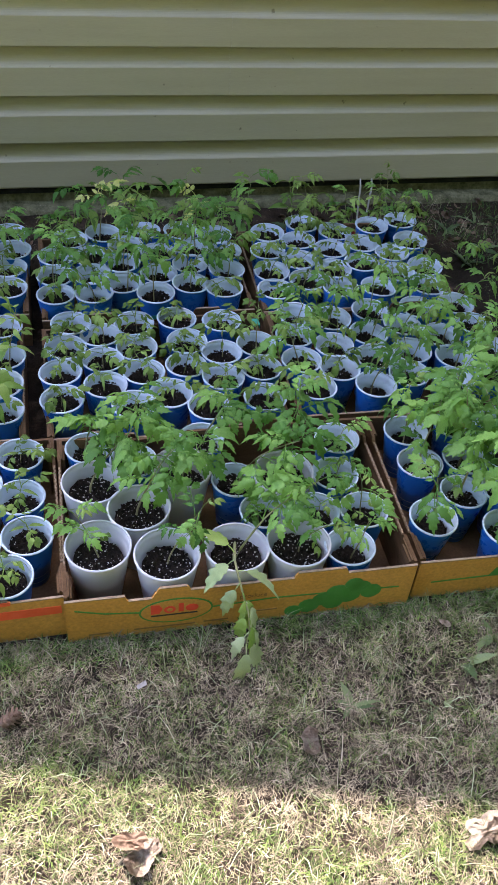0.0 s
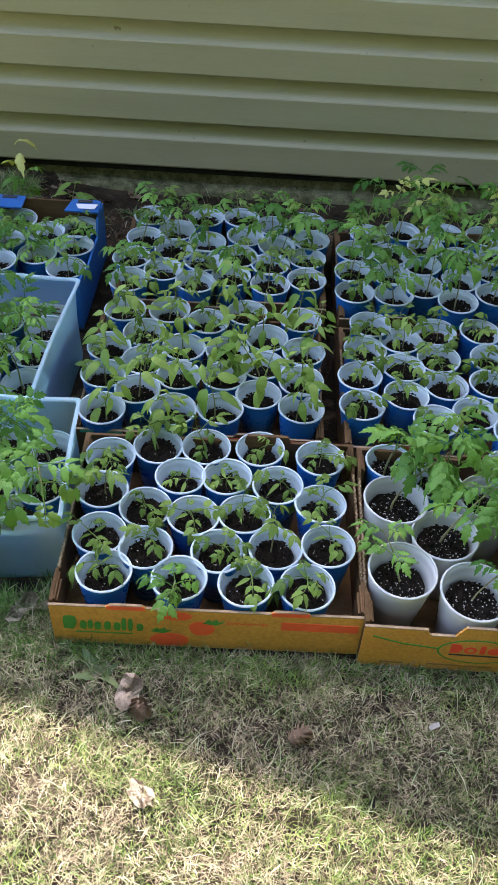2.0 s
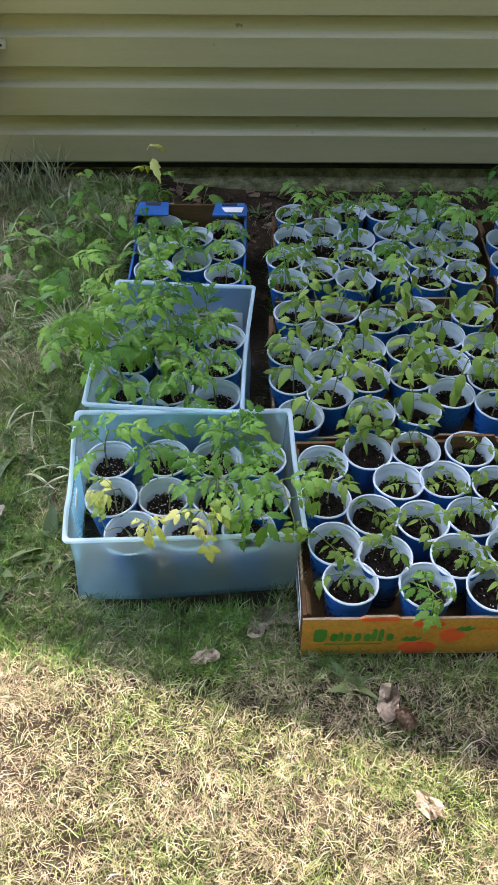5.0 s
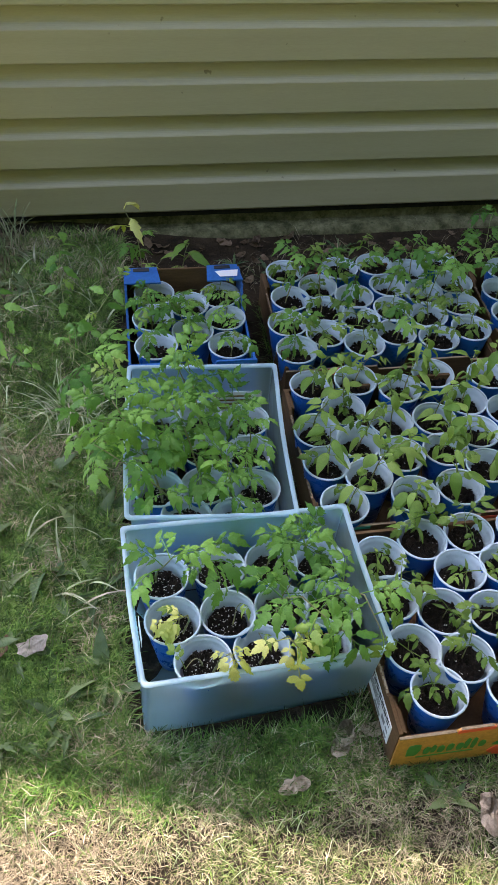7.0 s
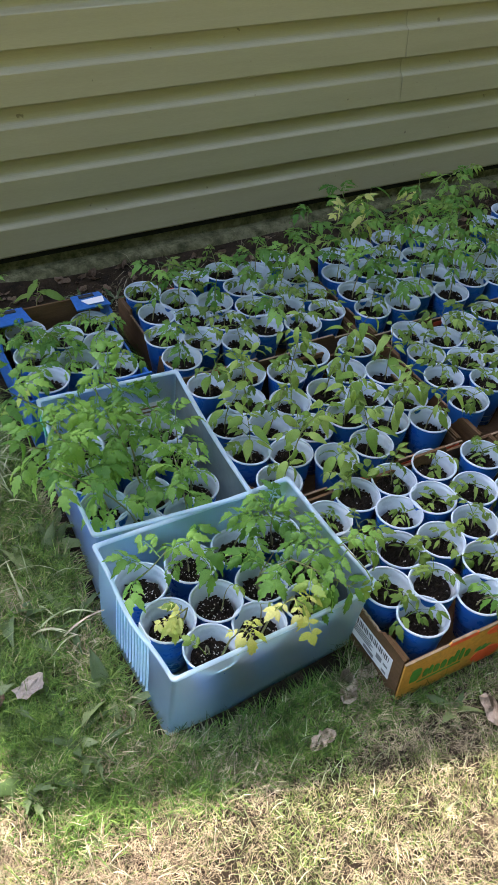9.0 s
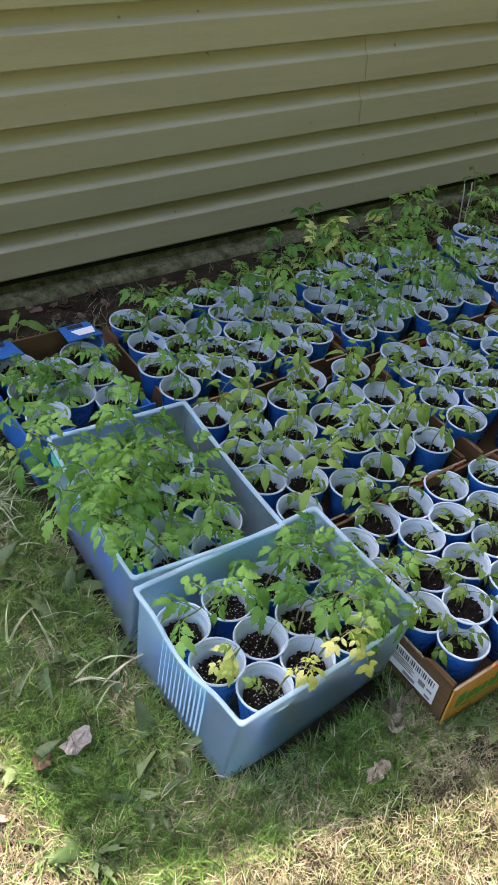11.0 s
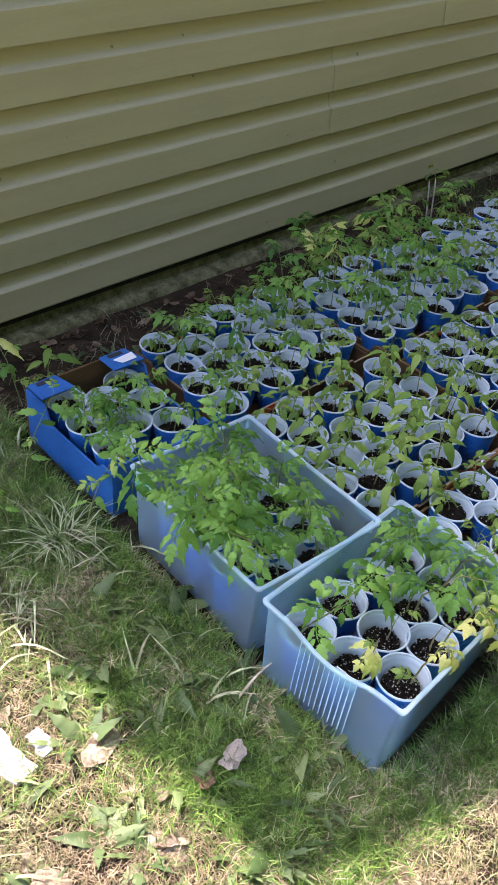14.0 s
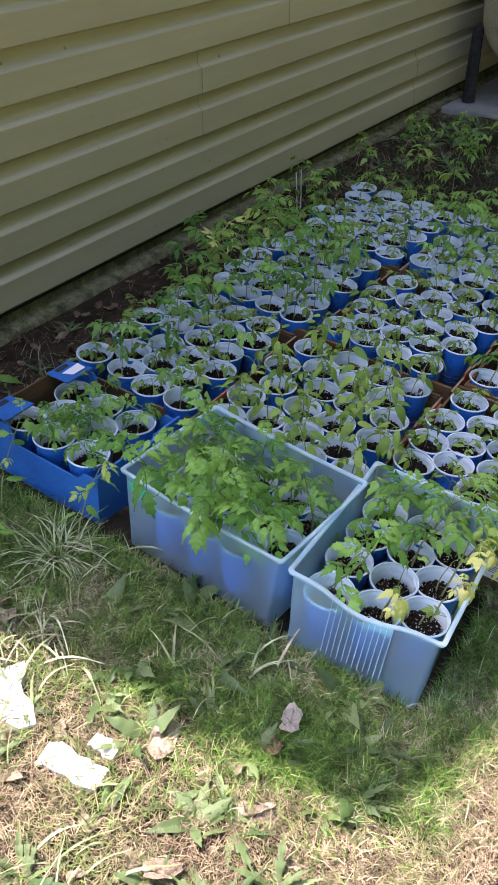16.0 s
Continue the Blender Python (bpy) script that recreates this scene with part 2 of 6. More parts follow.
M["tall_grass"] = grass_material("long_grass_blades", ((0.035, 0.105, 0.016), (0.21, 0.345, 0.075)), ((0.22, 0.18, 0.10), (0.54, 0.48, 0.32)), 0.78)
M["lush"] = grass_material("lush_blades", ((0.025, 0.08, 0.012), (0.13, 0.25, 0.045)), ((0.16, 0.13, 0.075), (0.46, 0.41, 0.28)), 0.85)
M["strap"] = grass_material("strap_leaves", ((0.15, 0.22, 0.09), (0.42, 0.50, 0.29)), ((0.36, 0.33, 0.22), (0.58, 0.53, 0.40)), 0.85)


# ---- mesh helpers ----
def mesh_object(name, bm, material, parent=None, smooth=False):
    me = bpy.data.meshes.new(name)
    bm.normal_update()
    bm.to_mesh(me)
    bm.free()
    for mat_ in material if isinstance(material, (list, tuple)) else [material]:
        me.materials.append(mat_)
    if smooth:
        me.shade_smooth()
    ob = new(name, me)
    ob.parent = parent
    return ob


def part(name, bm, material, parent, label="", smooth=False):
    return tagged(mesh_object(name, bm, material, parent, smooth), label)


def shared(name, me, parent, m=None):
    """Another object on a mesh that is already made."""
    ob = new(name, me)
    ob.parent = parent
    if m is not None:
        ob.matrix_local = m
    return ob


def block(bm, lo, hi, bevel=0.0):
    lo, hi = Vector(lo), Vector(hi)
    r = bmesh.ops.create_cube(bm, size=1.0, matrix=Matrix.LocRotScale((lo + hi) / 2, None, hi - lo))
    if bevel:
        es = list({e for v in r["verts"] for e in v.link_edges})
        bmesh.ops.bevel(bm, geom=es, offset=bevel, segments=2, affect="EDGES", profile=0.6)
    return bm


def sheet(points, thick, m=None):
    """A plate: an outline in x and z, thick in y from 0 to thick."""
    bm = bmesh.new()
    front = [bm.verts.new((x, 0, z)) for x, z in points]
    back = [bm.verts.new((x, thick, z)) for x, z in points]
    bm.faces.new(front)
    bm.faces.new(back[::-1])
    for i in range(len(points)):
        j = (i + 1) % len(points)
        bm.faces.new((front[j], front[i], back[i], back[j]))
    bmesh.ops.recalc_face_normals(bm, faces=bm.faces)
    if m is not None:
        bmesh.ops.transform(bm, matrix=m, verts=bm.verts)
    return bm


def raw_mesh(name, verts, faces, materials, smooth=True):
    me = bpy.data.meshes.new(name)
    me.from_pydata([tuple(v) for v in verts], [], faces)
    for m in materials if isinstance(materials, (list, tuple)) else [materials]:
        me.materials.append(m)
    if smooth:
        me.shade_smooth()
    return me


def tube(points, radii, sides=6):
    """Vertices and faces of a bent, tapered tube."""
    vs, fs = [], []
    pts = [Vector(p) for p in points]
    for i, p in enumerate(pts):
        d = (pts[min(i + 1, len(pts) - 1)] - pts[max(i - 1, 0)]).normalized()
        a = d.orthogonal().normalized() if abs(d.z) > 0.9 else d.cross(Vector((0, 0, 1))).normalized()
        b = d.cross(a)
        for k in range(sides):
            w = 2 * math.pi * k / sides
            vs.append(p + radii[i] * (math.cos(w) * a + math.sin(w) * b))
    for i in range(len(pts) - 1):
        for k in range(sides):
            a, b = i * sides + k, i * sides + (k + 1) % sides
            fs.append((a, b, b + sides, a + sides))
    fs.append(tuple(range((len(pts) - 1) * sides, len(pts) * sides)))
    return vs, fs


SLOPE = 0.079


def ground_z(x, y, worn=False):
    """The lawn falls away from the house, is a little higher past the end of the trays, and sinks along the wall; worn: with the hollow before the tub. Takes numbers or arrays."""
    k = np.clip((-1.07 - x) / 0.64, 0.0, 1.0)
    d = np.clip((np.asarray(y) + 0.36) / 0.26, 0.0, 1.0)
    z = 0.122 + SLOPE * np.clip(y, -2.6, 0.1) + 0.037 * k * k * (3 - 2 * k) - 0.036 * d * d * (3 - 2 * d)
    z = z - 0.02 * np.clip(-2.6 - np.asarray(y), 0, 4)
    if worn:
        z = z - 0.016 * np.exp(-((np.asarray(x) + 1.36) / 0.16) ** 2 - ((np.asarray(y) + 1.54) / 0.12) ** 2)
    return float(z) if np.ndim(z) == 0 else z


TILT = math.degrees(math.atan(SLOPE))

# ---- ground ----
gx = sorted({round(v, 3) for v in [-60, -30, -15, -8, -5, 60, 30, 15, 8, 5] + [-3.4 + 0.05 * i for i in range(137)]})
gy = sorted({round(v, 3) for v in [-60, -30, -15, -8, -5, 0.06, 2, 8, 20, 60] + [-3.4 + 0.05 * i for i in range(69)]})
gv, gf = [], []
for j, y in enumerate(gy):
    for i, x in enumerate(gx):
        rough = 0.006 * noise.noise((x * 7, y * 7, 0)) + 0.004 * noise.noise((x * 23, y * 23, 3))
        gv.append((x, y, ground_z(x, min(y, 0.1), True) + rough))
for j in range(len(gy) - 1):
    for i in range(len(gx) - 1):
        a = j * len(gx) + i
        gf.append((a, a + 1, a + len(gx) + 1, a + len(gx)))
ground = new("ground", raw_mesh("ground", gv, gf, [M["earth"], M["humus"], M["far_lawn"]]))


def ground_kind(x, y):
    """0 bare lawn soil, 1 leaf mould along the wall, 2 the open lawn beyond; their edges waver."""
    w = 0.18 * noise.noise((x * 2.3, y * 2.3, 5)) + 0.08 * noise.noise((x * 9, y * 9, 6))
    if x < -2.58 + w or x > 2.2 + w or y < -2.34 + w or (x > 0.95 + w and y < -1.2 + w):
        return 2
    return 1 if -1.62 < x < 2.1 and -0.42 + 0.08 * noise.noise((x * 4, 1, 1)) < y < 1 else 0


ground.data.polygons.foreach_set("material_index", [ground_kind(gv[q[0]][0], gv[q[0]][1]) for q in gf])
tagged(ground, "thin dry lawn soil with thatch sloping away from the house", "ground", kind="structure")

# ---- unseen dark walls behind and beside the camera, added to block low sky ----
for name, lo, hi in (("backdrop_south", (-14, -10, -1), (14, -9.6, 13)), ("backdrop_west", (-14.4, -10, -1), (-14, 9, 2.6)), ("backdrop_east", (9.5, -10, -1), (9.9, 9, 12))):
    bm = bmesh.new()
    block(bm, lo, hi)
    tagged(mesh_object(name, bm, M["sky_screen"]), "dark green unseen wall added to cut low sky light", "trees", kind="structure")

# ---- house ----
PITCH, SILL, CORNER, FAR = 0.1359, 0.1605, -1.955, 7.6
wall = new("wall_gable")
tagged(wall, "olive beige vinyl clad gable wall of a house in shade", "wall", kind="structure")
bm = bmesh.new()
block(bm, (CORNER, 0.04, SILL - 0.012), (FAR, 0.15, 2.5))
part("sheathing", bm, M["siding"], wall)
# shade in the gap under the siding, put in as a black strip
bm = bmesh.new()
block(bm, (-1.85, 0.022, SILL - 0.026), (FAR, 0.039, SILL + 0.02))
part("gap_shade", bm, M["iron"], wall, "black strip standing in for the shade under the lowest board")
bm = sheet([(CORNER - 0.1, 2.5), (FAR + 0.1, 2.5), ((CORNER + FAR) / 2, 4.55)], 0.12, Matrix.Translation((0, 0.03, 0)))
part("gable_panel", bm, M["siding"], wall)


def siding_board(x0, x1, z, proud=0.0):
    """One course: a lip, a flat face, a rounded ledge and a hollow under the next lip."""
    prof = [(0.020, 0.003), (0.001, 0.0), (-0.0015, 0.004), (0.0, 0.045), (0.0004, 0.0800), (0.0020, 0.0822), (0.0050, 0.0842), (0.0090, 0.0868), (0.0128, 0.0902), (0.0155, 0.0945), (0.0172, 0.1005), (0.0180, 0.108), (0.0180, 0.120), (0.0175, 0.141)]
    steps = max(2, int((x1 - x0) / 0.25))
    vs, fs = [], []
    for i in range(steps + 1):
        x = x0 + (x1 - x0) * i / steps
        w = 0.0012 * noise.noise((x * 1.3, z * 9, 1.7))
        vs += [(x, py + w - proud, z + pz + 0.0008 * noise.noise((x * 2.1, z * 5, 8))) for py, pz in prof]
    k = len(prof)
    for i in range(steps):
        for j in range(k - 1):
            a = i * k + j
            fs.append((a, a + k, a + k + 1, a + 1))
    me = raw_mesh("siding_board", vs, fs, M["siding"], smooth=False)
    ob = new("siding_board", me)
    ob.parent = wall
    so = ob.modifiers.new("thickness", "SOLIDIFY")
    so.thickness, so.offset = 0.0014, 1.0
    return ob


for c in range(17):
    z = SILL + PITCH * c
    seam = {0: 1.78, 1: 1.78, 2: 0.0, 3: 0.0, 4: 0.55, 5: 0.55}.get(c, -0.7 + 0.9 * ((c // 2) % 3))
    siding_board(CORNER, seam + 0.012, z)
    siding_board(seam, FAR, z, 0.0036)

bm = bmesh.new()
block(bm, (-1.85, 0.026, -0.6), (FAR, 0.2, SILL - 0.024), 0.004)
found = mesh_object("foundation", bm, M["concrete"])
tagged(found, "mossy rough concrete foundation strip under the siding", "foundation", kind="structure")
# the rough footing that stands out below the foundation
fv, ff = [], []
for i in range(231):
    x = -1.86 + 0.04 * i
    q = lambda k: 0.009 * noise.noise((x * 6, k, 2)) + 0.004 * noise.noise((x * 19, k, 7))
    fv += [(x, 0.03, 0.108 + 0.4 * q(1)), (x, -0.016 + q(2), 0.103 + 0.4 * q(1)), (x, -0.028 + q(3), 0.090 + q(4)), (x, -0.032 + q(5), 0.02), (x, -0.02, -0.2)]
for i in range(230):
    for j in range(4):
        a = i * 5 + j
        ff.append((a, a + 1, a + 6, a + 5))
tagged(new("footing", raw_mesh("footing", fv, ff, M["concrete"])), "mossy broken edge of the concrete footing", "footing", kind="structure")
bm = bmesh.new()
block(bm, (CORNER - 0.035, -0.004, 0.14), (CORNER, 0.1, 2.45), 0.004)
post = mesh_object("corner_trim", bm, M["siding"])
tagged(post, "beige vinyl corner post at the end of the wall", "trim", kind="structure")
bm = bmesh.new()
block(bm, (CORNER - 0.034, 0.1, -0.5), (CORNER + 0.1, 7.0, 2.5))
tagged(mesh_object("wall_side", bm, M["siding"]), "beige side wall of the house", "wall", kind="structure")
bm = bmesh.new()
block(bm, (FAR - 0.1, 0.1, -0.5), (FAR, 7.0, 2.5))
tagged(mesh_object("wall_far", bm, M["siding"]), "beige far side wall of the house", "wall", kind="structure")
mid = (CORNER + FAR) / 2
rise = 0.45
eave_l, eave_r, eave_z = -2.012, FAR + 0.16, 2.54
ridge_z = eave_z + rise * (mid - eave_l)
roof = mesh_object("roof", sheet([(eave_l, eave_z), (mid, ridge_z), (eave_r, eave_z), (eave_r, eave_z - 0.1), (mid, ridge_z - 0.1), (eave_l, eave_z - 0.1)], 7.4, Matrix.Translation((0, -0.216, 0))), M["roof"])
tagged(roof, "dark shingle gable roof of the house", "roof", kind="structure")

# ---- downspout at the corner ----
spout = new("downspout")
tagged(spout, "white corrugated metal downspout with an elbow and long outlet", "downspout")


def fluted(w, d, flutes=4):
    """A box pipe along z whose wide faces are fluted."""
    out = []
    n_ = flutes * 4
    for k in range(n_ + 1):
        x = -w / 2 + w * k / n_
        out.append((x, -d / 2 + (0.004 if k % 4 in (1, 2) and 0 < k < n_ else 0)))
    for k in range(n_ + 1):
        x = w / 2 - w * k / n_
        out.append((x, d / 2))
    return out


def pipe_run(name, outline, stations):
    """Loft an outline through poses."""
    vs, fs = [], []
    for m, s in stations:
        vs += [m @ Vector((x * s, y * s, 0)) for x, y in outline]
    k = len(outline)
    for i in range(len(stations) - 1):
        for j in range(k):
            a, b = i * k + j, i * k + (j + 1) % k
            fs.append((a, b, b + k, a + k))
    ob = new(name, raw_mesh(name, vs, fs, M["metal"], smooth=False))
    ob.parent = spout
    return ob


SX, SY = -1.928, -0.062
prof = fluted(0.084, 0.056)
pipe_run("pipe", prof, [(pose(SX, SY, z), 1) for z in (2.4, 1.2, 0.42)])
pipe_run("collar", prof, [(pose(SX, SY, z), 1.07) for z in (0.435, 0.43, 0.385)])
elbow = []
for i in range(13):
    a = i / 12
    elbow.append((pose(SX - 0.01 * a, SY - 0.055 * a * a, 0.385 - 0.065 * a, -48 * a, 0, 0), 1.03 + (0.05 if i % 2 else -0.02)))
pipe_run("elbow", prof, elbow)
ex0 = Vector((SX - 0.01, SY - 0.06, 0.315))
ex1 = Vector((SX - 0.11, -0.52, 0.105))
run = look(ex0, ex1)
pipe_run("outlet", prof, [(run @ Matrix.Translation((0, 0, -d)), 1.1) for d in (-0.01, 0.2, (ex1 - ex0).length)])
bm = bmesh.new()
block(bm, (SX - 0.044, SY - 0.034, 0.478), (SX + 0.044, SY - 0.030, 0.508))
block(bm, (SX + 0.041, SY - 0.032, 0.478), (SX + 0.045, -0.010, 0.508))
block(bm, (SX + 0.043, -0.014, 0.484), (SX + 0.085, -0.010, 0.508))
part("strap", bm, M["metal"], spout, "bent white metal strap")
for dx in (-0.02, 0.03, 0.07):
    bm = bmesh.new()
    bmesh.ops.create_cone(bm, cap_ends=True, segments=8, radius1=0.004, radius2=0.003, depth=0.004, matrix=pose(SX + dx, (SY - 0.035) if dx < 0.06 else -0.015, 0.494, 90))
    part("screw", bm, M["iron"], spout)

# ---- oil tank on its slab ----
bm = bmesh.new()
block(bm, (2.04, -0.95, -0.2), (3.9, -0.05, 0.112), 0.012)
tagged(mesh_object("slab", bm, M["slab"]), "grey concrete pad beside the house wall", "concrete pad", kind="structure")
tank = new("oil_tank")
tagged(tank, "cream painted steel oil tank on black legs with rust streaks", "oil tank")
tz = 0.112
vs, fs = [], []
rings = 14
for i in range(rings + 1):
    a = math.pi * i / rings
    x = -math.cos(a)
    s = max(0.002, math.sin(a)) ** 0.14
    for k in range(28):
        w = 2 * math.pi * k / 28
        vs.append((2.83 + 0.68 * x, -0.385 + 0.28 * s * math.cos(w), tz + 0.63 + s * (0.29 * math.sin(w) + (0.2 if math.sin(w) > 0 else -0.2))))
for i in range(rings):
    for k in range(28):
        a, b = i * 28 + k, i * 28 + (k + 1) % 28
        fs.append((a, b, b + 28, a + 28))
ob = new("shell", raw_mesh("shell", vs, fs, M["tank"]))
ob.parent = tank
for lx, ly in ((2.20, -0.135), (2.20, -0.635), (3.34, -0.135), (3.34, -0.635)):
    bm = bmesh.new()
    bmesh.ops.create_cone(bm, cap_ends=True, segments=12, radius1=0.034, radius2=0.028, depth=0.36, matrix=pose(lx, ly, tz + 0.185))
    part("leg", bm, M["iron"], tank, "black iron pipe leg")

# ---- cardboard trays ----
def seat(x, y, turn=0.0):
    """A pose on the sloping lawn."""
    return pose(x, y, ground_z(x, y) + 0.002, TILT, 0, 0) @ pose(0, 0, 0, 0, 0, turn)


def notched(w, h, notches, tabs):
    """The outline of a tray's side: notches cut down, tabs standing up; each (centre, half width, amount)."""
    pts = [(-w / 2, 0), (w / 2, 0)]
    marks = sorted([(c, a, -d) for c, a, d in notches] + [(c, a, d) for c, a, d in tabs], reverse=True)
    pts.append((w / 2, h))
    for c, a, d in marks:
        s = 0.006
        pts += [(c + a, h), (c + a - s * 0.4, h + d * 0.6), (c + a - s, h + d), (c - a + s, h + d), (c - a + s * 0.4, h + d * 0.6), (c - a, h)]
    pts.append((-w / 2, h))
    return pts


def disc(cx, cz, rx, rz, n_=18, wob=0.0, seed=0):
    rnd = random.Random(seed)
    return [(cx + rx * math.cos(2 * math.pi * k / n_) * (1 + wob * rnd.uniform(-1, 1)), cz + rz * math.sin(2 * math.pi * k / n_) * (1 + wob * rnd.uniform(-1, 1))) for k in range(n_)]


def ring(cx, cz, rx, rz, t, n_=24):
    """A flat ring as a closed outline that doubles back."""
    a = [(cx + rx * math.cos(2 * math.pi * k / n_), cz + rz * math.sin(2 * math.pi * k / n_)) for k in range(n_ + 1)]
    b = [(cx + (rx - t) * math.cos(2 * math.pi * k / n_), cz + (rz - t) * math.sin(2 * math.pi * k / n_)) for k in range(n_, -1, -1)]
    return a + b


def printed(panel, name, outline, material, out=0.0012):
    """A flat print on the outside of a panel."""
    return part(name, sheet(outline, 0.0016, Matrix.Translation((0, -out, 0))), material, panel)


def tray(x, y, w, d, h, turn=0.0, face="kraft", notches=(), tabs=(), label="", back_tab="kraft", side_h=None):
    t = 0.006
    side_h = side_h or h + 0.006
    ob = new("cardboard_tray")
    ob.matrix_world = seat(x, y, turn)
    tagged(ob, label, "cardboard tray", "cardboard trays beside the house")
    bm = bmesh.new()
    block(bm, (-w / 2, -d / 2, 0), (w / 2, d / 2, 0.004))
    part("base", bm, M["kraft"], ob)
    front = part("front_panel", sheet(notched(w, h, notches, tabs), t * 0.6, Matrix.Translation((0, -d / 2 - 0.0003, 0))), M[face], ob)
    part("liner", sheet([(a, b) for a, b in notched(w - 0.014, h - 0.002, notches, ())], t * 0.5, Matrix.Translation((0, -d / 2 + t * 0.6, 0))), M["kraft"], ob)
    part("back_panel", sheet(notched(w, h, [(-w * 0.22, 0.03, 0.012)], [(w * 0.18, 0.045, 0.016)]), t, Matrix.Translation((0, d / 2 - t, 0))), M["kraft"], ob)
    for s in (-1, 1):
        m = Matrix.Translation((s * (w / 2 - t) if s > 0 else -w / 2 + t * 0, 0, 0)) @ pose(0, 0, 0, 0, 0, 90)
        side = sheet([(-d / 2 + t, 0), (d / 2 - t, 0), (d / 2 - t, side_h), (d / 2 - 0.07, side_h), (d / 2 - 0.078, h - 0.002), (-d / 2 + 0.078, h - 0.003), (-d / 2 + 0.07, side_h), (-d / 2 + t, side_h)], t)
        bmesh.ops.transform(side, matrix=Matrix.Translation((s * (w / 2 - t) + (t if s > 0 else t - 0.0) * (1 if s > 0 else 0), 0, 0)) @ pose(0, 0, 0, 0, 0, 90), verts=side.verts)
        part("side_panel", side, M["kraft"], ob)
    for sx in (-1, 1):
        for sy in (-1, 1):
            # a folded corner of two layers
            bm = bmesh.new()
            for k in range(2):
                xx = sx * (w / 2 - t - 0.0022 - 0.0040 * k)
                block(bm, (xx - 0.0017, sy * (d / 2 - 0.036) - 0.027, t), (xx + 0.0017, sy * (d / 2 - 0.036) + 0.027 - 0.012 * k, side_h - 0.004 * k))
            part("corner_fold", bm, M["kraft"], ob)
        # the corrugated cut edge along the top of the side
        bm = bmesh.new()
        n_ = int((d - 0.16) / 0.006)
        for k in range(n_):
            yy = -d / 2 + 0.08 + (d - 0.16) * k / n_
            xx = sx * (w / 2 - t / 2) + 0.0006 * (1 if k % 2 else -1)
            block(bm, (xx - 0.0016, yy, h - 0.004), (xx + 0.0016, yy + 0.0056, h - 0.0008 + 0.0006 * (k % 3)))
        part("cut_edge", bm, M["edge"], ob)
    # the pale cut edge along the front
    bm = bmesh.new()
    segs = notched(w, h, notches, tabs)[2:]
    for (x0, z0), (x1, z1) in zip(segs, segs[1:]):
        if abs(z1 - z0) < 1e-6 and abs(x1 - x0) > 0.004:
            block(bm, (min(x0, x1), -d / 2 - 0.0008, z0 - 0.0006), (max(x0, x1), -d / 2 + t * 0.65, z0 + 0.0012))
    part("cut_edge", bm, M["edge"], ob)
    return ob, front, -d / 2


def print_on(front, y0, name, outline, material, layer=1):
    return part(name, sheet(outline, 0.0012, Matrix.Translation((0, y0 - 0.0008 - 0.0006 * layer, 0))), M[material], front)


def lettering(front, y0, words, x, z, size, material):
    """Words printed flat on a front panel."""
    cu = bpy.data.curves.new("lettering", "FONT")
    cu.body, cu.size, cu.extrude = words, size, 0.0002
    ob = new("lettering", cu)
    me = bpy.data.meshes.new_from_object(ob.evaluated_get(bpy.context.evaluated_depsgraph_get()))
    bpy.data.objects.remove(ob)
    me.materials.clear()
    me.materials.append(M[material])
    return shared("lettering", me, front, Matrix.Translation((x, y0 - 0.0016, z)) @ pose(0, 0, 0, 90))


# the strawberry flat in front
t_a1, f, y0 = tray(-0.829, -1.420, 0.52, 0.405, 0.106, 1.2, "ochre", [], [(-0.134, 0.033, 0.006), (0.136, 0.033, 0.006)], "shallow ochre printed fruit tray with red strawberries and orange bands")
for cx, cz, rx, rz, s in ((-0.064, 0.021, 0.033, 0.0195, 1), (-0.010, 0.058, 0.021, 0.020, 2), (-0.052, 0.091, 0.027, 0.011, 3)):
    print_on(f, y0, "strawberry_print", disc(cx, cz, rx, rz, 18, 0.05, s), "orange")
for lx, lz in ((-0.095, 0.045), (-0.008, 0.074)):
    print_on(f, y0, "leaf_print", [(lx, lz), (lx + 0.010, lz + 0.011), (lx + 0.015, lz + 0.005), (lx + 0.024, lz + 0.012), (lx + 0.026, lz + 0.004), (lx + 0.036, lz + 0.006), (lx + 0.022, lz - 0.004)], "green_ink", 2)
for k, (xa, za, zb) in enumerate(((-0.240, 0.042, 0.072), (-0.212, 0.044, 0.062), (-0.199, 0.044, 0.064), (-0.188, 0.043, 0.061), (-0.172, 0.043, 0.062), (-0.156, 0.043, 0.061), (-0.143, 0.043, 0.071), (-0.132, 0.043, 0.071), (-0.118, 0.043, 0.060))):
    za, zb = za * 1.25 - 0.010, zb * 1.25 - 0.010
    wd = 0.022 if k == 0 else 0.008 if k in (2, 6, 7) else 0.011
    print_on(f, y0, "logo_print", [(xa, za), (xa + wd * 0.7, za - 0.001), (xa + wd, (za + zb) / 2 - 0.003), (xa + wd * 0.95, zb - 0.004), (xa + wd * 0.5, zb), (xa + 0.001, zb - 0.003), (xa - 0.001, (za + zb) / 2)], "green_ink", 1 + k % 2)
print_on(f, y0, "line_print", [(-0.222, 0.033), (-0.125, 0.033), (-0.125, 0.0355), (-0.222, 0.0355)], "green_ink")
print_on(f, y0, "orange_band", [(0.122, 0.064), (0.250, 0.064), (0.250, 0.084), (0.122, 0.086)], "orange")
lettering(f, y0, "Strawberries", 0.030, 0.0735, 0.0135, "orange")
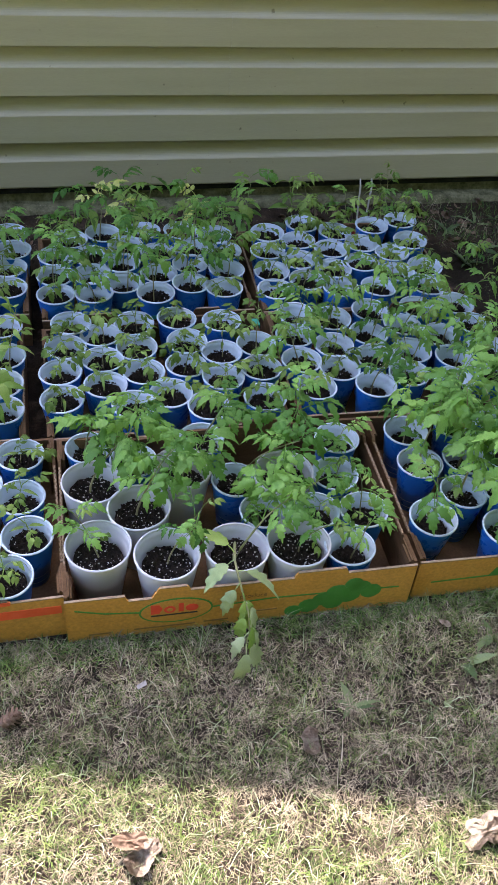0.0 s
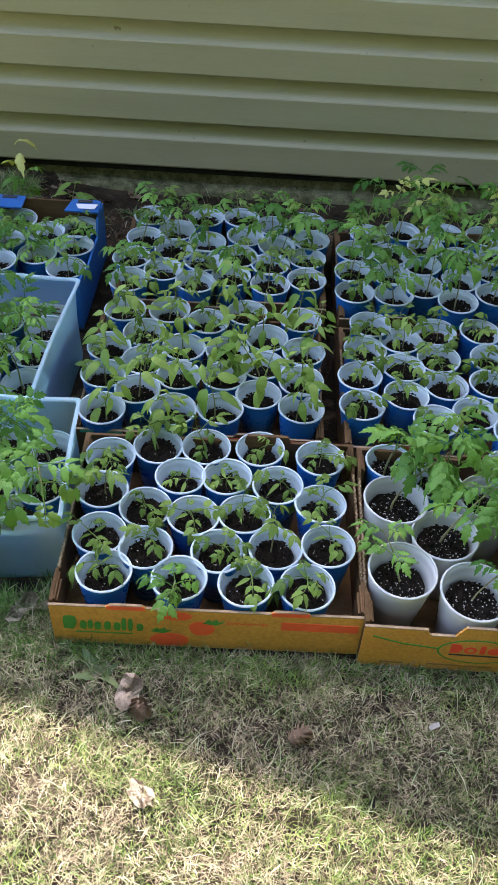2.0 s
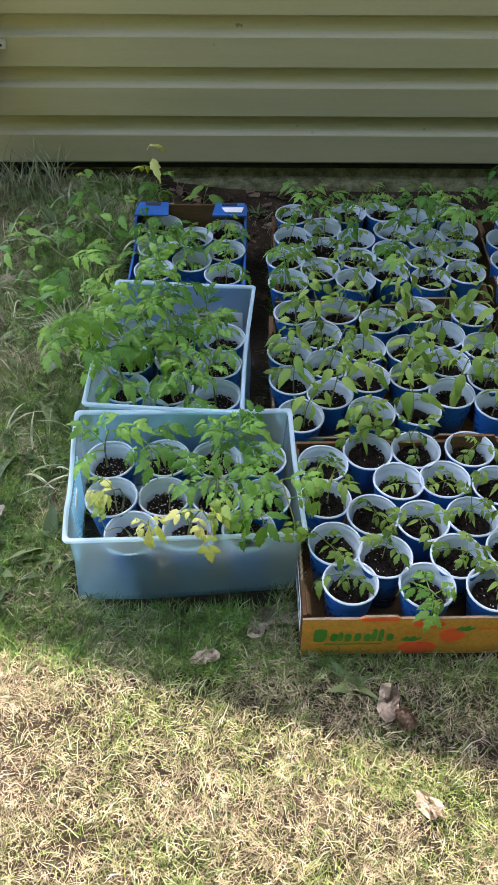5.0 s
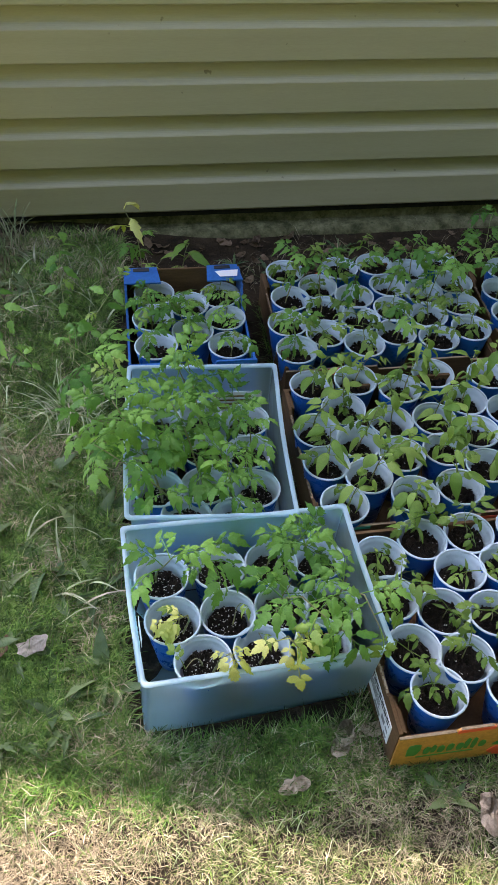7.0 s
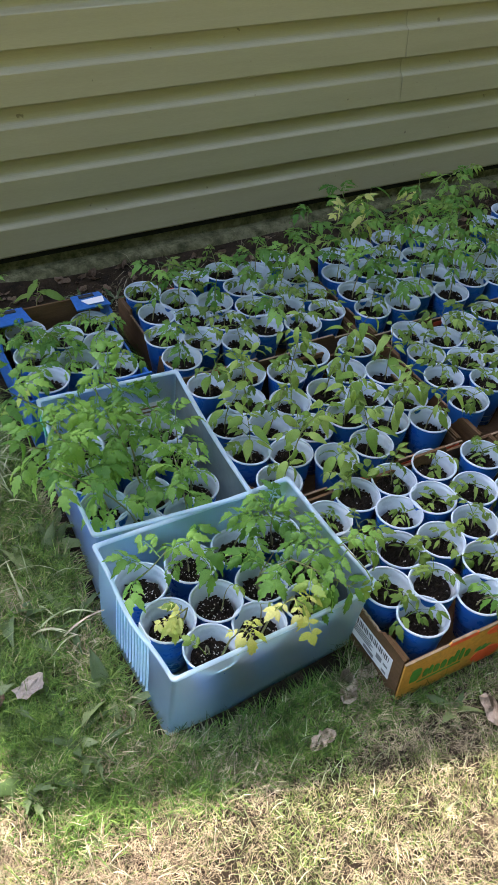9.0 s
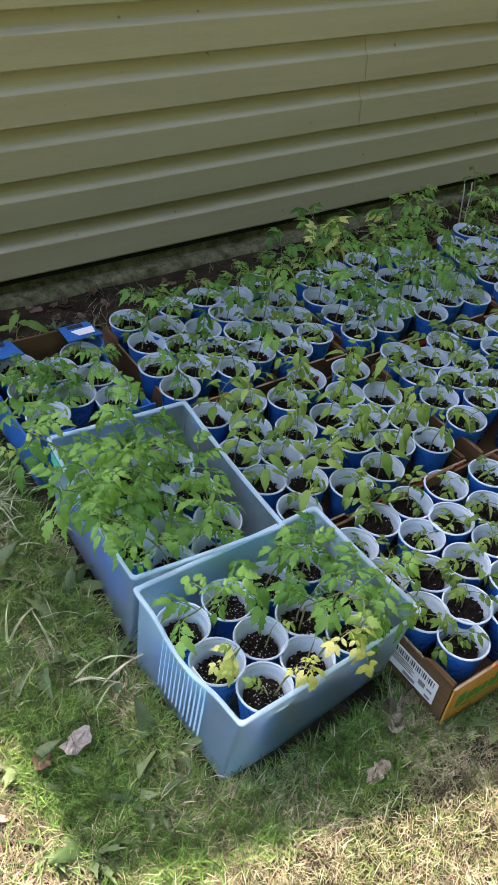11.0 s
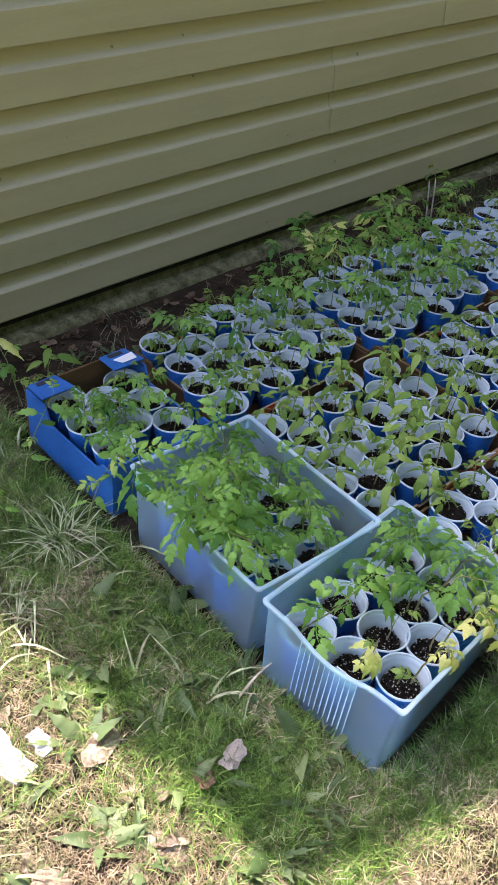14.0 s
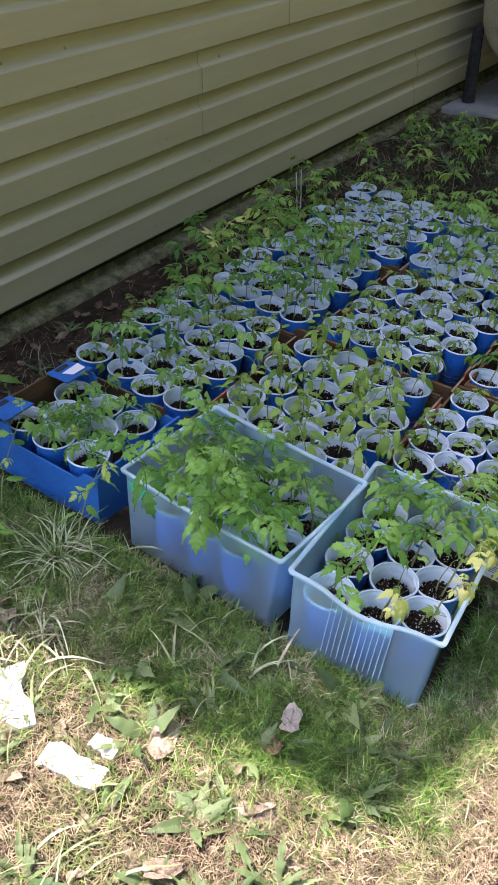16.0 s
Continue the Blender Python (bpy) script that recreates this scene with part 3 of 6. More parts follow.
for xx0, xx1, zz in ((-0.165, -0.103, 0.111), (0.105, 0.167, 0.111)):
    print_on(f, y0, "orange_tab_print", [(xx0, zz - 0.009), (xx1, zz - 0.009), (xx1, zz), (xx0, zz)], "orange")
# a white sticker with bars on its end
bm = bmesh.new()
block(bm, (-0.2612, -0.172, 0.026), (-0.2602, -0.03, 0.084))
st = part("sticker", bm, M["white"], t_a1, "white paper sticker with black bars")
for k in range(26):
    bm = bmesh.new()
    yy = -0.164 + 0.0049 * k
    block(bm, (-0.2618, yy, 0.066), (-0.2611, yy + (0.0026 if k % 3 else 0.0012), 0.080))
    part("bar", bm, M["black"], st)
for k in range(4):
    bm = bmesh.new()
    block(bm, (-0.2618, -0.120 + 0.006 * (k % 2), 0.044 + 0.0050 * k), (-0.2611, -0.042 - 0.008 * (k % 3), 0.0462 + 0.0050 * k))
    part("bar", bm, M["grey_ink"], st)
for ya, yb, za, zb in ((-0.148, -0.132, 0.044, 0.056), (-0.126, -0.096, 0.030, 0.038), (-0.165, -0.152, 0.030, 0.036), (-0.165, -0.153, 0.048, 0.053)):
    bm = bmesh.new()
    block(bm, (-0.2618, ya, za), (-0.2611, yb, zb))
    part("bar", bm, M["grey_ink"], st)

# the vegetable box beside it
t_b1, f, y0 = tray(-0.252, -1.432, 0.632, 0.41, 0.112, -0.3, "ochre", [(-0.188, 0.026, 0.014)], [(-0.13, 0.03, 0.012), (0.135, 0.05, 0.014)], "ochre printed vegetable box with green and red oval emblem")
print_on(f, y0, "oval_print", disc(-0.125, 0.060, 0.066, 0.034, 26), "green_ink")
print_on(f, y0, "oval_print", disc(-0.125, 0.0605, 0.0625, 0.0305, 26), "ochre", 2)
for pts in ([(-0.170, 0.056), (-0.170, 0.082), (-0.155, 0.081), (-0.149, 0.070), (-0.155, 0.057)], disc(-0.1365, 0.0655, 0.0105, 0.0095, 14), [(-0.121, 0.057), (-0.121, 0.080), (-0.112, 0.080), (-0.112, 0.057)], disc(-0.097, 0.0655, 0.0115, 0.0095, 14)):
    print_on(f, y0, "emblem_print", pts, "red_ink", 3)
print_on(f, y0, "sun_print", disc(-0.1365, 0.0655, 0.0052, 0.0045, 12), "ochre", 4)
print_on(f, y0, "line_print", [(-0.170, 0.049), (-0.087, 0.049), (-0.087, 0.0525), (-0.170, 0.0525)], "black", 3)
print_on(f, y0, "vine_print", [(-0.30, 0.086), (-0.25, 0.070), (-0.19, 0.062), (-0.19, 0.065), (-0.25, 0.073), (-0.30, 0.089)], "green_ink")
print_on(f, y0, "vine_print", [(-0.06, 0.060), (0.05, 0.066), (0.29, 0.058), (0.29, 0.055), (0.05, 0.063), (-0.06, 0.057)], "green_ink")
for k, (cx, cz, r) in enumerate([(0.12, 0.02, 0.02), (0.145, 0.032, 0.02), (0.17, 0.045, 0.022), (0.195, 0.035, 0.022), (0.215, 0.05, 0.02), (0.235, 0.04, 0.02), (0.165, 0.022, 0.02), (0.2, 0.06, 0.018), (0.09, 0.013, 0.016)]):
    print_on(f, y0, "grape_print", disc(cx, cz * 1.25 + 0.004, r, r * 0.95, 12, 0.05, k), "green_ink", 1 + k % 3)
for k, (a, b, zz) in enumerate([(-0.28, -0.24, 0.013), (-0.2, -0.09, 0.015), (-0.075, -0.03, 0.016), (0.0, 0.06, 0.03)]):
    print_on(f, y0, "line_print", [(a, zz), (b, zz), (b, zz + 0.003), (a, zz + 0.003)], "brown_ink")
lettering(f, y0, "produce", -0.012, 0.0735, 0.015, "brown_ink")

t_c1, f, y0 = tray(0.352, -1.43, 0.545, 0.41, 0.102, -1.5, "ochre", [(-0.06, 0.02, 0.012)], [(0.02, 0.06, 0.012)], "ochre printed fruit box with green lettering shapes")
print_on(f, y0, "emblem_print", [(-0.125, 0.05), (-0.115, 0.07), (-0.09, 0.072), (-0.03, 0.068), (0.0, 0.055), (-0.05, 0.05), (-0.09, 0.048)], "green_ink")
print_on(f, y0, "vine_print", [(-0.24, 0.045), (-0.12, 0.05), (0.1, 0.038), (0.1, 0.036), (-0.12, 0.047), (-0.24, 0.042)], "green_ink")
print_on(f, y0, "orange_band", [(-0.10, 0.03), (0.05, 0.03), (0.05, 0.04), (-0.10, 0.042)], "orange")

# the flats behind: brown inside, bits of orange and green on their lips
t_a2, f, y0 = tray(-0.880, -1.005, 0.50, 0.39, 0.092, 0.6, "kraft", [(-0.05, 0.05, 0.01)], [(0.12, 0.05, 0.008)], "brown cardboard fruit flat with an orange lip full of cups")
print_on(f, y0, "orange_band", [(-0.02, 0.078), (0.24, 0.078), (0.24, 0.090), (-0.02, 0.090)], "orange")
print_on(f, y0, "tape", [(-0.235, 0.085), (-0.15, 0.085), (-0.15, 0.091), (-0.235, 0.091)], "teal")
t_b2, f, y0 = tray(-0.330, -1.010, 0.515, 0.39, 0.092, 0.4, "kraft", [(-0.02, 0.06, 0.012)], [(-0.15, 0.028, 0.012), (0.18, 0.03, 0.01)], "brown cardboard fruit flat with a red tab and corner folds")
print_on(f, y0, "orange_band", [(-0.175, 0.071), (-0.125, 0.071), (-0.125, 0.101), (-0.175, 0.101)], "orange")
bm = bmesh.new()
block(bm, (0.246, 0.150, 0.03), (0.262, 0.178, 0.100), 0.001)
part("tape", bm, M["teal"], t_b2, "green tape on the corner")
t_c2, f, y0 = tray(0.223, -1.000, 0.545, 0.395, 0.092, -1.0, "kraft", [(0.0, 0.05, 0.012)], [(0.12, 0.06, 0.012)], "brown cardboard fruit flat packed with blue cups")
print_on(f, y0, "orange_band", [(0.02, 0.076), (0.22, 0.076), (0.22, 0.088), (0.02, 0.088)], "orange")
t_a3, f, y0 = tray(-0.868, -0.572, 0.50, 0.37, 0.092, 0.5, "kraft", [(0.02, 0.06, 0.01)], [(0.13, 0.05, 0.01)], "brown cardboard fruit flat with orange patches near the wall")
print_on(f, y0, "orange_band", [(-0.155, 0.076), (-0.07, 0.076), (-0.07, 0.094), (-0.155, 0.094)], "orange")
bm = bmesh.new()
block(bm, (-0.11, 0.1745, 0.06), (-0.05, 0.1775, 0.093))
part("orange_tab", bm, M["orange"], t_a3, "orange printed tab")
t_b3, f, y0 = tray(-0.328, -0.592, 0.52, 0.385, 0.092, 0.4, "kraft", [(0.0, 0.05, 0.012)], [(-0.12, 0.035, 0.012), (0.14, 0.035, 0.012)], "brown cardboard fruit flat with rounded tabs and green tape")
print_on(f, y0, "orange_band", [(-0.075, 0.071), (-0.01, 0.071), (-0.01, 0.084), (-0.075, 0.084)], "orange")
print_on(f, y0, "tape", [(-0.015, 0.082), (0.05, 0.082), (0.05, 0.092), (-0.015, 0.092)], "teal", 2)
t_c3, f, y0 = tray(0.215, -0.600, 0.52, 0.40, 0.092, -0.5, "kraft", [(0.05, 0.05, 0.012)], [(-0.12, 0.035, 0.01)], "brown cardboard fruit flat with an orange lip near the wall")
print_on(f, y0, "orange_band", [(-0.07, 0.078), (0.13, 0.078), (0.13, 0.089), (-0.07, 0.089)], "orange")
for xx in (0.03, 0.16):
    bm = bmesh.new()
    block(bm, (xx, 0.1895, 0.06), (xx + 0.07, 0.1925, 0.088))
    part("orange_tab", bm, M["orange"], t_c3, "orange printed tab")

# the blue box
bx = new("blue_box")
bx.matrix_world = seat(-1.3235, -0.615, -0.5)
tagged(bx, "blue printed cardboard box with two folded corner tabs", "cardboard box", "cardboard trays beside the house")
BW, BD, BH = 0.275, 0.335, 0.150
bm = bmesh.new()
block(bm, (-BW / 2, -BD / 2, 0), (BW / 2, BD / 2, 0.006))
part("base", bm, M["kraft"], bx)
part("front_panel", sheet(notched(BW, BH * 0.95, [(0, 0.05, 0.012)], []), 0.005, Matrix.Translation((0, -BD / 2, 0))), M["blue_card"], bx)
part("back_panel", sheet(notched(BW, BH, [], []), 0.005, Matrix.Translation((0, BD / 2 - 0.005, 0))), M["kraft"], bx, "brown cardboard inside face")
for s in (-1, 1):
    sd = sheet([(-BD / 2 + 0.005, 0), (BD / 2 - 0.005, 0), (BD / 2 - 0.005, BH), (BD / 2 - 0.08, BH), (BD / 2 - 0.1, BH * 0.72), (-BD / 2 + 0.06, BH * 0.72), (-BD / 2 + 0.04, BH * 0.86), (-BD / 2 + 0.005, BH * 0.86)], 0.005)
    bmesh.ops.transform(sd, matrix=Matrix.Translation((s * BW / 2 + (0.0 if s > 0 else 0.005), 0, 0)) @ pose(0, 0, 0, 0, 0, 90), verts=sd.verts)
    part("side_panel", sd, M["blue_card"], bx)
    # a folded tab that lies over the back corner, with a hand slot
    cx = s * (BW / 2 - 0.042)
    bm = bmesh.new()
    vs_ = [(cx - 0.042, BD / 2 - 0.075), (cx + 0.042, BD / 2 - 0.075), (cx + 0.036, BD / 2 - 0.002), (cx - 0.036, BD / 2 - 0.002)]
    lo = [bm.verts.new((a, b, BH + 0.001 + (BD / 2 - b) * 0.12)) for a, b in vs_]
    hi = [bm.verts.new((a, b, BH + 0.005 + (BD / 2 - b) * 0.12)) for a, b in vs_]
    bm.faces.new(lo[::-1])
    bm.faces.new(hi)
    for k in range(4):
        bm.faces.new((lo[k], lo[(k + 1) % 4], hi[(k + 1) % 4], hi[k]))
    tb = part("tab", bm, M["blue_card"], bx, "bright blue folded tab")
    bm = bmesh.new()
    block(bm, (cx - 0.02, BD / 2 - 0.022, BH + 0.0075), (cx + 0.018, BD / 2 - 0.010, BH + 0.0095), 0.001)
    part("slot", bm, M["black"], tb)
    if s > 0:
        bm = sheet([(cx - 0.01, 0), (cx + 0.03, 0), (cx + 0.035, 0.03), (cx - 0.02, 0.026)], 0.0012)
        bmesh.ops.transform(bm, matrix=Matrix.Translation((0, BD / 2 - 0.062, BH + 0.0155)) @ pose(0, 0, 0, -97), verts=bm.verts)
        part("pale_print", bm, M["white"], tb)


# ---- clear tubs ----
def tub(x, y, w, d, h, turn, label, ribs, dip, skew=0.0, sink=0.001, lean=(0, 0)):
    """A tapered, open, frosted tub with a rolled lip; dip: how far the left lip sags; lean: how it settles in the grass."""
    ob = new("storage_tub")
    ob.matrix_world = seat(x, y) @ pose(0, 0, 0, *lean) @ pose(0, 0, 0, 0, 0, turn)
    tagged(ob, label, "storage tub", "clear tubs beside the trays")
    n_ = 13

    def loop(z, grow):
        out = []
        a, b, r = w / 2 + (grow if grow > 0 else 0.3 * grow), d / 2 + grow, 0.008
        for cx, cy, start in ((a - r, b - r, 0), (-a + r, b - r, 90), (-a + r, -b + r, 180), (a - r, -b + r, 270)):
            out += [(cx + r * math.cos(radians(start + 22.5 * k)), cy + r * math.sin(radians(start + 22.5 * k))) for k in range(5)]
        # more points along the straight sides
        full = []
        for p, q in zip(out, out[1:] + out[:1]):
            full.append(p)
            if math.hypot(q[0] - p[0], q[1] - p[1]) > 0.05:
                full += [(p[0] + (q[0] - p[0]) * k / n_, p[1] + (q[1] - p[1]) * k / n_) for k in range(1, n_)]
        res = []
        for px, py in full:
            sag = 0.0
            if px < -w / 2 + 0.012 + grow and z > h * 0.5:
                u = py / (d / 2)
                sag = dip * max(0.0, 1 - (u / 0.62) ** 2) ** 1.5 * (z / h)
            bow = 0.003 * math.sin(px * 9 + z * 20) + 0.003 * math.cos(py * 11 + z * 17)
            py += skew * px * max(0.0, -py / (d / 2))
            res.append(Vector((px + bow * (1 if abs(px) > w / 2 - 0.03 else 0), py + bow * (1 if abs(py) > d / 2 - 0.03 else 0), z - sag)))
        return res

    levels = [(0.003, -0.016), (0.003, -0.015), (-sink, -0.014), (-sink, -0.011), (0.006, -0.0105), (h * 0.3, -0.008), (h * 0.6, -0.004), (h * 0.9, -0.001), (h - 0.004, 0.0)]
    vs, fs = [], []
    for z, g in levels:
        vs += loop(z, g)
    k = len(loop(0, 0))
    for i in range(len(levels) - 1):
        for j in range(k):
            a, b = i * k + j, i * k + (j + 1) % k
            fs.append((a, b, b + k, a + k))
    fs.append(tuple(range(k))[::-1])
    me = raw_mesh("body", vs, fs, M["tub"])
    body = new("body", me)
    body.parent = ob
    lip = [(h - 0.005, 0.0), (h - 0.007, 0.0065), (h - 0.001, 0.0078), (h + 0.001, 0.0062), (h + 0.001, 0.001), (h - 0.003, -0.0012)]
    vs, fs = [], []
    for z, g in lip:
        vs += loop(z, g)
    for i in range(len(lip)):
        for j in range(k):
            a, b = i * k + j, i * k + (j + 1) % k
            c = ((i + 1) % len(lip)) * k
            fs.append((a, b, c + (j + 1) % k, c + j))
    r_ = new("lip", raw_mesh("lip", vs, fs, M["tub_lip"]))
    r_.parent = ob
    tagged(r_, "thick pale rolled lip")
    for i in range(ribs):
        yy = -0.058 + 0.0105 * i
        bm = bmesh.new()
        block(bm, (-w / 2 - 0.0008, yy - 0.0004, 0.03), (-w / 2 + 0.004, yy + 0.0004, h - 0.014 - dip * max(0.0, 1 - (yy / (d / 2) / 0.62) ** 2) ** 1.5))
        part("rib", bm, M["tub_lip"], ob)
    return ob


tub_1 = tub(-1.292, -1.380, 0.390, 0.280, 0.190, 4.0, "frosted bluish clear plastic tub with ribbed end and cups inside", 12, 0.022, 0.02, 0.012, (1.5, 2.0))
tub_2 = tub(-1.3255, -1.048, 0.292, 0.380, 0.198, -3.0, "frosted clear plastic tub crowded with tall tomato plants", 0, 0.0)
bm = bmesh.new()
block(bm, (-0.1512, 0.125, 0.160), (-0.1470, 0.172, 0.183), 0.001)
part("tape", bm, M["teal"], tub_2, "green tape on the corner")
bm = bmesh.new()
block(bm, (0.02, 0.1810, 0.075), (0.125, 0.1820, 0.135))
st = part("sticker", bm, M["white"], tub_2, "pale paper sticker inside the end wall")
for k in range(4):
    bm = bmesh.new()
    block(bm, (0.03, 0.1800, 0.088 + 0.011 * k), (0.115 - 0.012 * (k % 2), 0.1809, 0.092 + 0.011 * k))
    part("bar", bm, M["brown_ink"], st)
bm = bmesh.new()
block(bm, (-0.1885, -0.055, 0.140), (-0.1875, -0.012, 0.165))
part("sticker", bm, M["white"], tub_1, "small white sticker inside the ribbed end")

# ---- cups ----
def lathe(profile, n_=28):
    vs, fs = [], []
    for r, z in profile:
        vs += [(r * math.cos(2 * math.pi * k / n_), r * math.sin(2 * math.pi * k / n_), z) for k in range(n_)]
    for i in range(len(profile) - 1):
        for k in range(n_):
            a, b = i * n_ + k, i * n_ + (k + 1) % n_
            fs.append((a, b, b + n_, a + n_))
    return vs, fs


def cup_meshes(name, top, base, h, out, inn):
    """The wall, blue outside and white within, with its steps; and the rolled rim."""
    outer = [(0.002, 0.004), (base - 0.004, 0.004), (base - 0.002, 0.0), (base, 0.001)]
    for k in range(1, 7):
        t = k / 7
        r = base + (top - base) * t
        outer += [(r - (0.0012 if 0.1 < t < 0.5 else 0), h * t - 0.002), (r, h * t)]
    outer.append((top - 0.0012, h - 0.004))
    inner = [(top - 0.0022, h - 0.003), (top - 0.0032, h * 0.86), (top - 0.0055, h * 0.80), (top - 0.0065, h * 0.79), (top - 0.0085, h * 0.66), (base + 0.004, h * 0.3), (base, 0.006), (0.002, 0.005)]
    vs, fs = lathe(outer + inner)
    me = raw_mesh(name, vs, fs, [out, inn])
    cut = (len(outer) - 1) * 28
    me.polygons.foreach_set("material_index", [1 if i >= cut else 0 for i in range(len(fs))])
    loop = [(top - 0.0005 + 0.0022 * math.cos(a), h - 0.002 + 0.0022 * math.sin(a)) for a in [2 * math.pi * k / 8 for k in range(9)]]
    vs, fs = lathe(loop)
    return me, raw_mesh("rim", vs, fs, inn)


def soil_mesh(r, white, seed):
    """A rough disc of crumbs; white: how many bits of perlite lie in it."""
    rnd = random.Random(seed)
    vs, fs = [(0, 0, 0.002)], []
    n_, rings_ = 22, 7
    for i in range(1, rings_ + 1):
        for k in range(n_):
            a = 2 * math.pi * (k + 0.5 * (i % 2)) / n_
            rr = r * i / rings_
            z = 0.006 * noise.noise((rr * math.cos(a) * 60, rr * math.sin(a) * 60, seed)) + 0.004 * rnd.uniform(-1, 1) - 0.004 * (i / rings_) ** 3
            vs.append((rr * math.cos(a), rr * math.sin(a), z))
    for k in range(n_):
        fs.append((0, 1 + k, 1 + (k + 1) % n_))
    for i in range(rings_ - 1):
        for k in range(n_):
            a, b = 1 + i * n_ + k, 1 + i * n_ + (k + 1) % n_
            fs.append((a, a + n_, b + n_, b))
    dark = len(fs)
    for j in range(150 + white):
        # crumbs and perlite: small lumps
        a, rr = rnd.uniform(0, 6.28), r * 0.93 * math.sqrt(rnd.random())
        s = rnd.uniform(0.002, 0.0058) if j < 150 else rnd.uniform(0.0011, 0.0026)
        c = Vector((rr * math.cos(a), rr * math.sin(a), 0.003))
        b0 = len(vs)
        for q in ((1, 0, 0), (-0.5, 0.9, 0), (-0.5, -0.9, 0), (0, 0, 1)):
            vs.append(c + Vector(q) * s * rnd.uniform(0.7, 1.3))
        fs += [(b0, b0 + 1, b0 + 3), (b0 + 1, b0 + 2, b0 + 3), (b0 + 2, b0, b0 + 3)]
    me = raw_mesh("soil", vs, fs, [M["soil"], M["perlite"]], smooth=False)
    lim = dark + 150 * 3
    me.polygons.foreach_set("material_index", [1 if i >= lim else 0 for i in range(len(fs))])
    return me


CUP_H, CUP_R = 0.117, 0.0462
CUP, RIM = cup_meshes("cup", CUP_R, 0.030, CUP_H, M["cup_out"], M["cup_in"])
BIG, BIG_RIM = cup_meshes("cup", 0.058, 0.042, 0.133, M["big_cup"], M["big_cup"])
SOILS = [soil_mesh(0.0395, 14, s) for s in range(6)]
SOILS_W = [soil_mesh(0.0395, 90, 20 + s) for s in range(5)]
SOILS_BIG = [soil_mesh(0.051, 110, 40 + s) for s in range(3)]


# ---- plants ----
def leaflet(vs, fs, root, way, up, length, width, droop, fold, lobes, fine=False, curl=0.0):
    """A blade with a folded midrib and an edge of forward-pointing lobes; fine blades also roll at the margin and pucker between the veins."""
    way = way.normalized()
    side = way.cross(up).normalized()
    up = side.cross(way)
    n_, cols = (11, (-1.0, -0.5, 0.0, 0.5, 1.0)) if fine else (7, (-1.0, 0.0, 1.0))
    b0 = len(vs)
    for i in range(n_ + 1):
        t = i / n_
        tooth = (i % 3) / 2 if fine else i % 2
        w = width * (math.sin(math.pi * min(1, t * 0.95 + 0.05) ** 0.72) ** 0.95) * (1 + lobes * (1.25 * tooth - 0.62))
        c = root + way * (length * t * (1 - 0.15 * droop * t)) - up * (length * droop * t * t) + side * (length * 0.08 * curl * math.sin(3 * t))
        for q in cols:
            e = abs(q)
            lift = fold * w * e - curl * w * e * e * 1.2
            pucker = 0.04 * length * (0.5 - abs(e - 0.5)) * (1 if tooth > 0.4 else -1) if fine else 0.0
            vs.append(c + side * (q * w) + up * (lift + pucker) + way * (0.16 * length * e * lobes * tooth))
    k = len(cols)
    for i in range(n_):
        for j in range(k - 1):
            a = b0 + k * i + j
            fs.append((a, a + 1, a + k + 1, a + k))


def stalk(vs, fs, points, radii, sides=4):
    """Adds a thin tube to a mesh in the making."""
    v, f_ = tube(points, radii, sides)
    b0 = len(vs)
    vs += v
    fs += [tuple(b0 + q for q in face) for face in f_]


